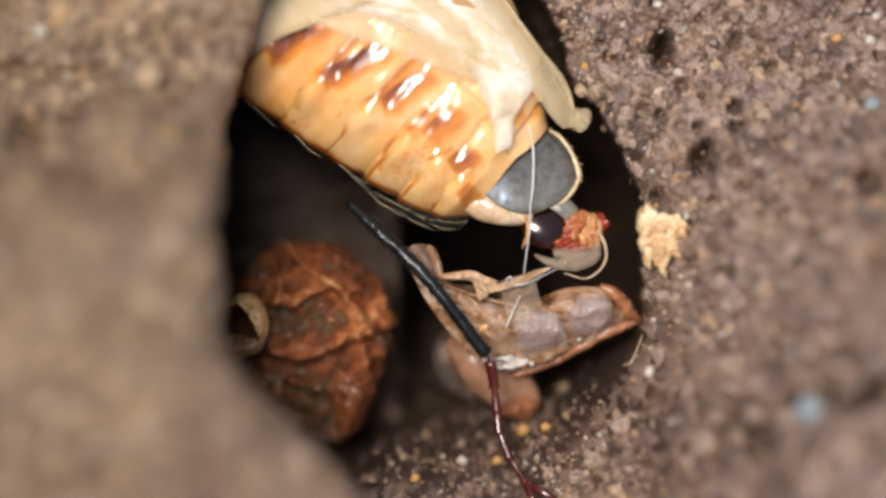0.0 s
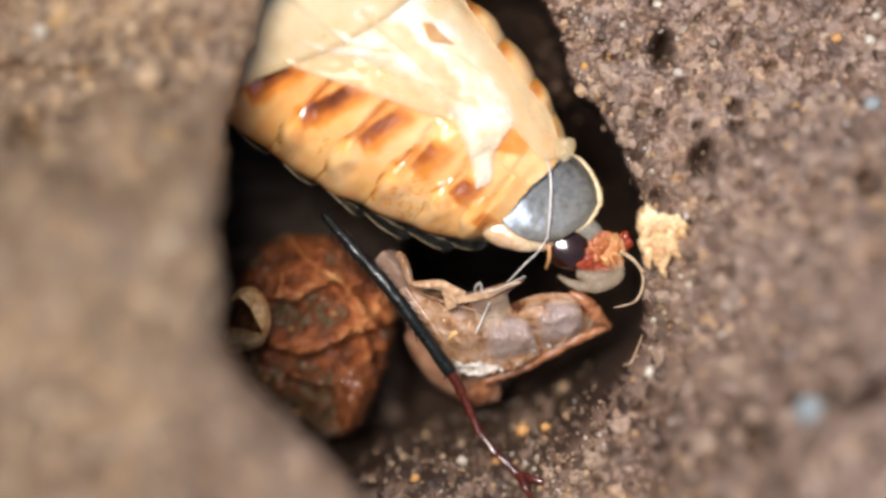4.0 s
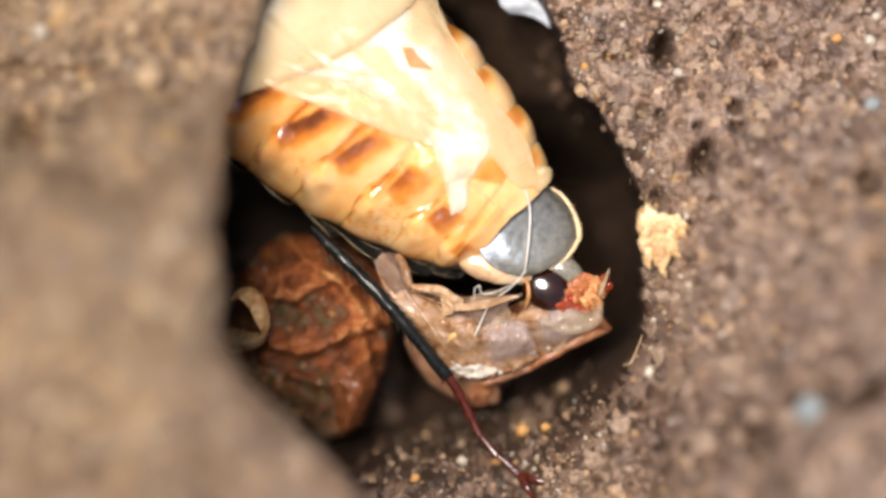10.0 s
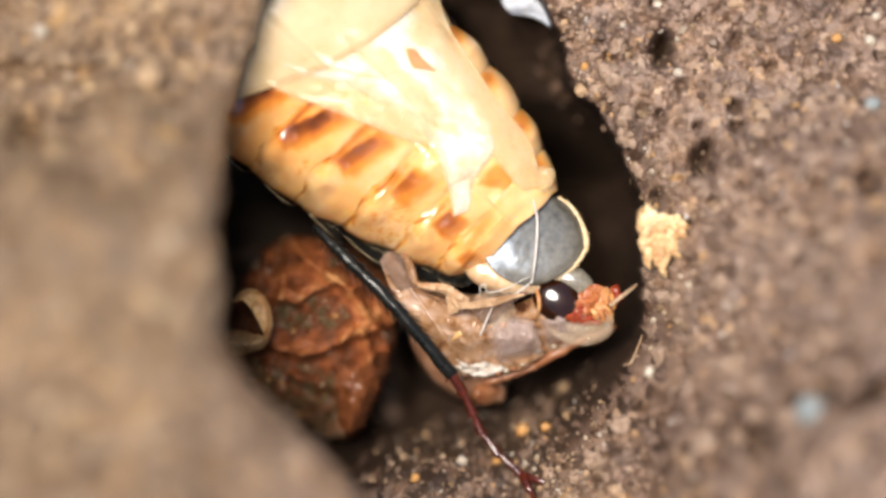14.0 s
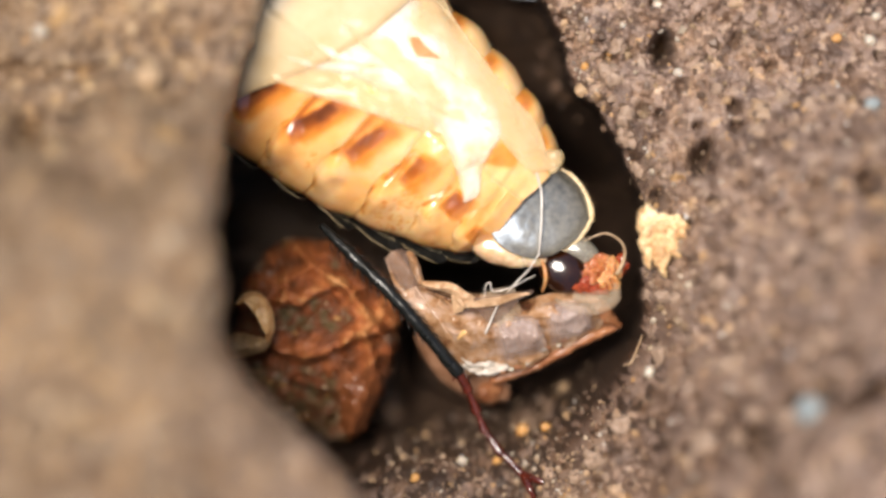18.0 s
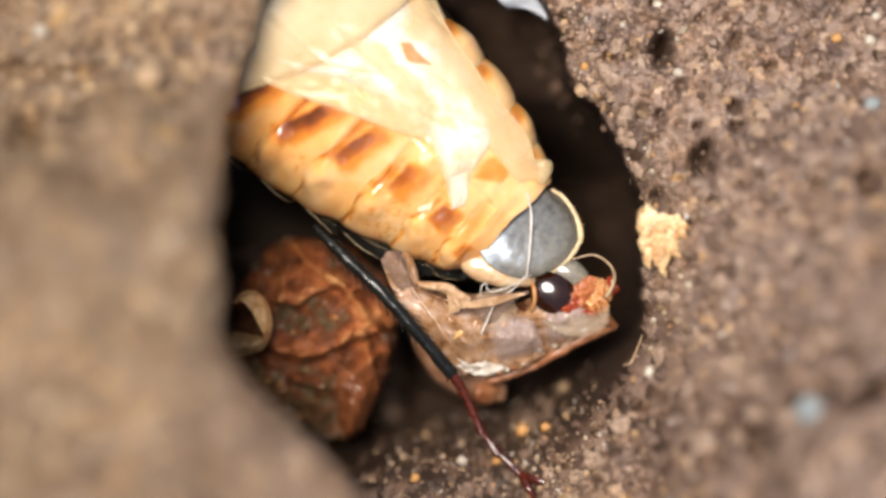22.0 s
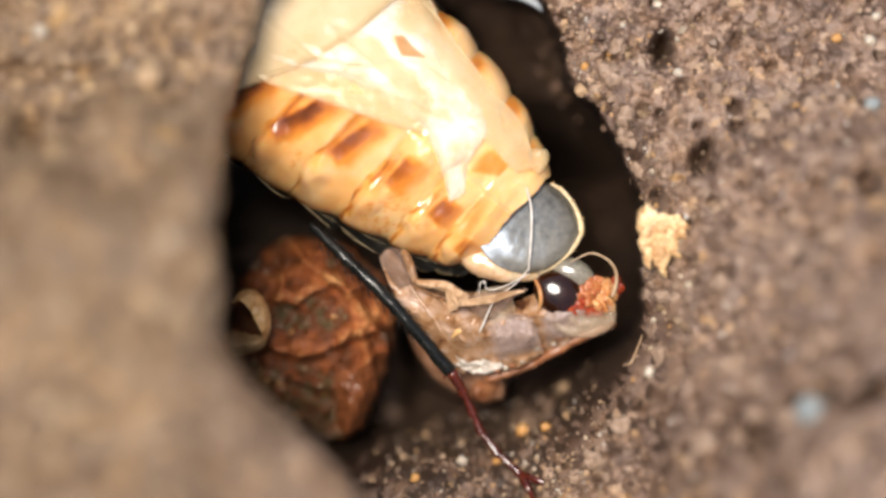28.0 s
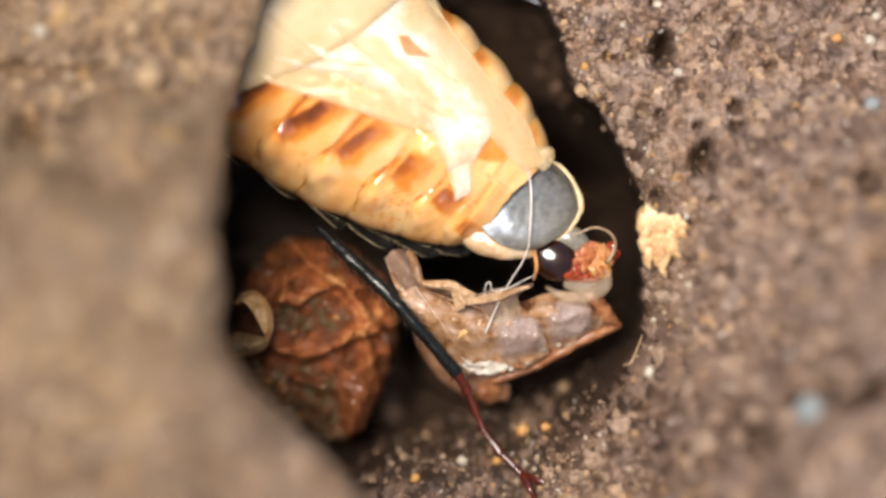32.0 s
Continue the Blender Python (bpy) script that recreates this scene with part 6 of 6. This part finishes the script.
    walk(shed, going(shed, [(0, 48.5, -14.3, -0.00), (0.5, 29.0, -13.3, -0.00), (1, 27.5, -15.3, -0.00), (1.5, 27.5, -16.9, -0.00), (2, 18.7, -10.7, -0.00), (2.5, 8.1, -6.3, -0.00), (3, -0.3, -3.8, -0.00), (3.5, -5.6, -2.5, -0.00), (5.5, -5.1, -5.1, -0.00), (6, -4.0, -5.5, -0.00), (6.5, -3.6, -5.8, -0.00), (7, -3.7, -5.9, -0.00), (7.5, -3.6, -5.5, -0.00), (8, -3.1, -4.5, -0.00), (8.5, -3.7, -2.9, -0.00), (9, -5.8, -1.1, -0.00), (9.5, -7.3, 0.4, -0.00), (10, -7.1, 1.3, -0.00), (10.5, -5.5, 1.7, -0.00), (11, -4.4, 1.9, -0.00), (11.5, -4.0, 2.0, -0.00), (12, -3.3, 2.0, -0.00), (12.5, -1.9, 1.5, -0.00), (13, -0.3, 0.1, -0.00), (13.5, 1.2, -1.1, -0.00), (14, 2.8, -1.8, -0.00), (14.5, 4.0, -2.5, -0.00), (16.5, 10.7, -3.6, -0.00), (17, 11.0, -3.6, -0.00), (17.5, 11.5, -3.7, -0.00), (18, 11.7, -3.9, -0.00), (18.5, 12.0, -4.1, -0.00), (19, 12.5, -4.2, -0.00), (19.5, 12.1, -4.7, -0.00), (20, 11.0, -5.4, -0.00), (20.5, 9.7, -5.6, -0.00), (21, 7.9, -5.4, -0.00), (21.5, 6.2, -4.5, -0.00), (22, 4.7, -3.2, -0.00), (22.5, 2.8, -2.2, -0.00), (23, 1.1, -1.7, -0.00), (23.5, 0.5, -1.5, -0.00), (24, 0.5, -1.5, -0.00), (24.5, 0.6, -1.5, -0.00), (25, 0.7, -1.7, -0.00), (25.5, 0.5, -2.0, -0.00), (27.5, 1.0, -6.6, -0.00), (28, 1.8, -6.5, -0.00), (28.5, 2.9, -5.7, -0.00), (29, 4.2, -4.5, -0.00), (29.5, 5.4, -4.1, -0.00), (30, 7.1, -5.0, -0.00), (30.5, 9.1, -5.9, -0.00), (31, 10.3, -5.9, -0.00), (31.5, 10.7, -5.2, -0.00), (32, 11.7, -4.6, -0.00)]))
    for lobe, far in zip(lobes, (1.0, 1.35)):  # the lobe swings back under the skin at the start
        walk(lobe, [(t, PLACE[shed.name].inverted() @ Matrix.Translation(Vector((du * far * UNIT, -dv * far * UNIT, 0))) @ PLACE[lobe.name]) for t, du, dv in ((0, 18, 30), (0.3, 20, 26), (0.6, 26, 18), (0.9, 8, 4), (1.2, 2, 0), (3, 0, 0), (SECONDS, 0, 0))])
    sway = ((0, -3, -9.5), (1, -2, -8.5), (3.5, -1, -7.5), (4.6, 0, -4), (5.5, 0, -1.5), (8, 0, 0), (25.5, 0, 0), (28, 0, -0.5), (30, 0, -3), (SECONDS, 0, -3.5))
    for ribbon in ribbons:  # the tail presses the ribbon down
        base = PLACE[shed.name].inverted()
        walk(ribbon, [(t, base @ Matrix.Translation(Vector((0, -dv * UNIT, 0))) @ PLACE[ribbon.name] @ pose(0, 0, 0, 0, 0, -turn)) for t, dv, turn in sway])
    walk(husk, going(husk, [(0, -6.5, 8.0, -0.00), (0.5, -0.8, 1.5, -0.00), (1, 15.3, 6.1, -0.00), (1.5, 13.8, 5.7, -0.00), (2, 8.1, -2.2, -0.00), (2.5, 3.5, -4.9, -0.00), (3, 0.7, -4.2, -0.00), (3.5, -1.2, -3.1, -0.00), (5.5, -3.1, -3.1, -0.00), (6, -2.7, -3.0, -0.00), (6.5, -3.0, -2.9, -0.00), (7, -3.5, -3.0, -0.00), (7.5, -3.9, -3.2, -0.00), (8, -4.5, -3.4, -0.00), (8.5, -5.1, -3.5, -0.00), (9, -5.4, -3.6, -0.00), (9.5, -5.0, -3.3, -0.00), (10, -4.1, -2.3, -0.00), (10.5, -3.4, -1.6, -0.00), (11, -2.8, -1.3, -0.00), (11.5, -2.2, -0.8, -0.00), (12, -1.4, -0.2, -0.00), (12.5, -0.6, 0.0, -0.00), (13, 0.0, 0.0, -0.00), (13.5, 0.5, 0.2, -0.00), (14, 1.1, 0.8, -0.00), (14.5, 1.9, 1.5, -0.00), (16.5, 5.0, 5.4, -0.00), (17, 5.0, 5.4, -0.00), (17.5, 4.9, 5.4, -0.00), (18, 4.7, 5.4, -0.00), (18.5, 4.5, 5.4, -0.00), (19, 4.3, 5.4, -0.00), (19.5, 4.0, 5.4, -0.00), (20, 3.6, 5.2, -0.00), (20.5, 3.0, 4.7, -0.00), (21, 2.2, 4.3, -0.00), (21.5, 1.4, 4.0, -0.00), (22, 0.8, 3.7, -0.00), (22.5, 0.2, 3.7, -0.00), (23, -0.5, 3.7, -0.00), (23.5, -0.8, 3.4, -0.00), (24, -0.8, 3.1, -0.00), (24.5, -0.8, 2.8, -0.00), (25, -0.8, 2.2, -0.00), (25.5, -0.8, 1.9, -0.00), (27.5, -1.9, 2.3, -0.00), (28, -1.8, 2.3, -0.00), (28.5, -1.2, 2.4, -0.00), (29, -0.0, 2.8, -0.00), (29.5, 1.0, 3.4, -0.00), (30, 1.6, 4.2, -0.00), (30.5, 2.4, 4.8, -0.00), (31, 2.8, 4.9, -0.00), (31.5, 2.6, 4.6, -0.00), (32, 2.7, 4.2, -0.00)]))


motions()
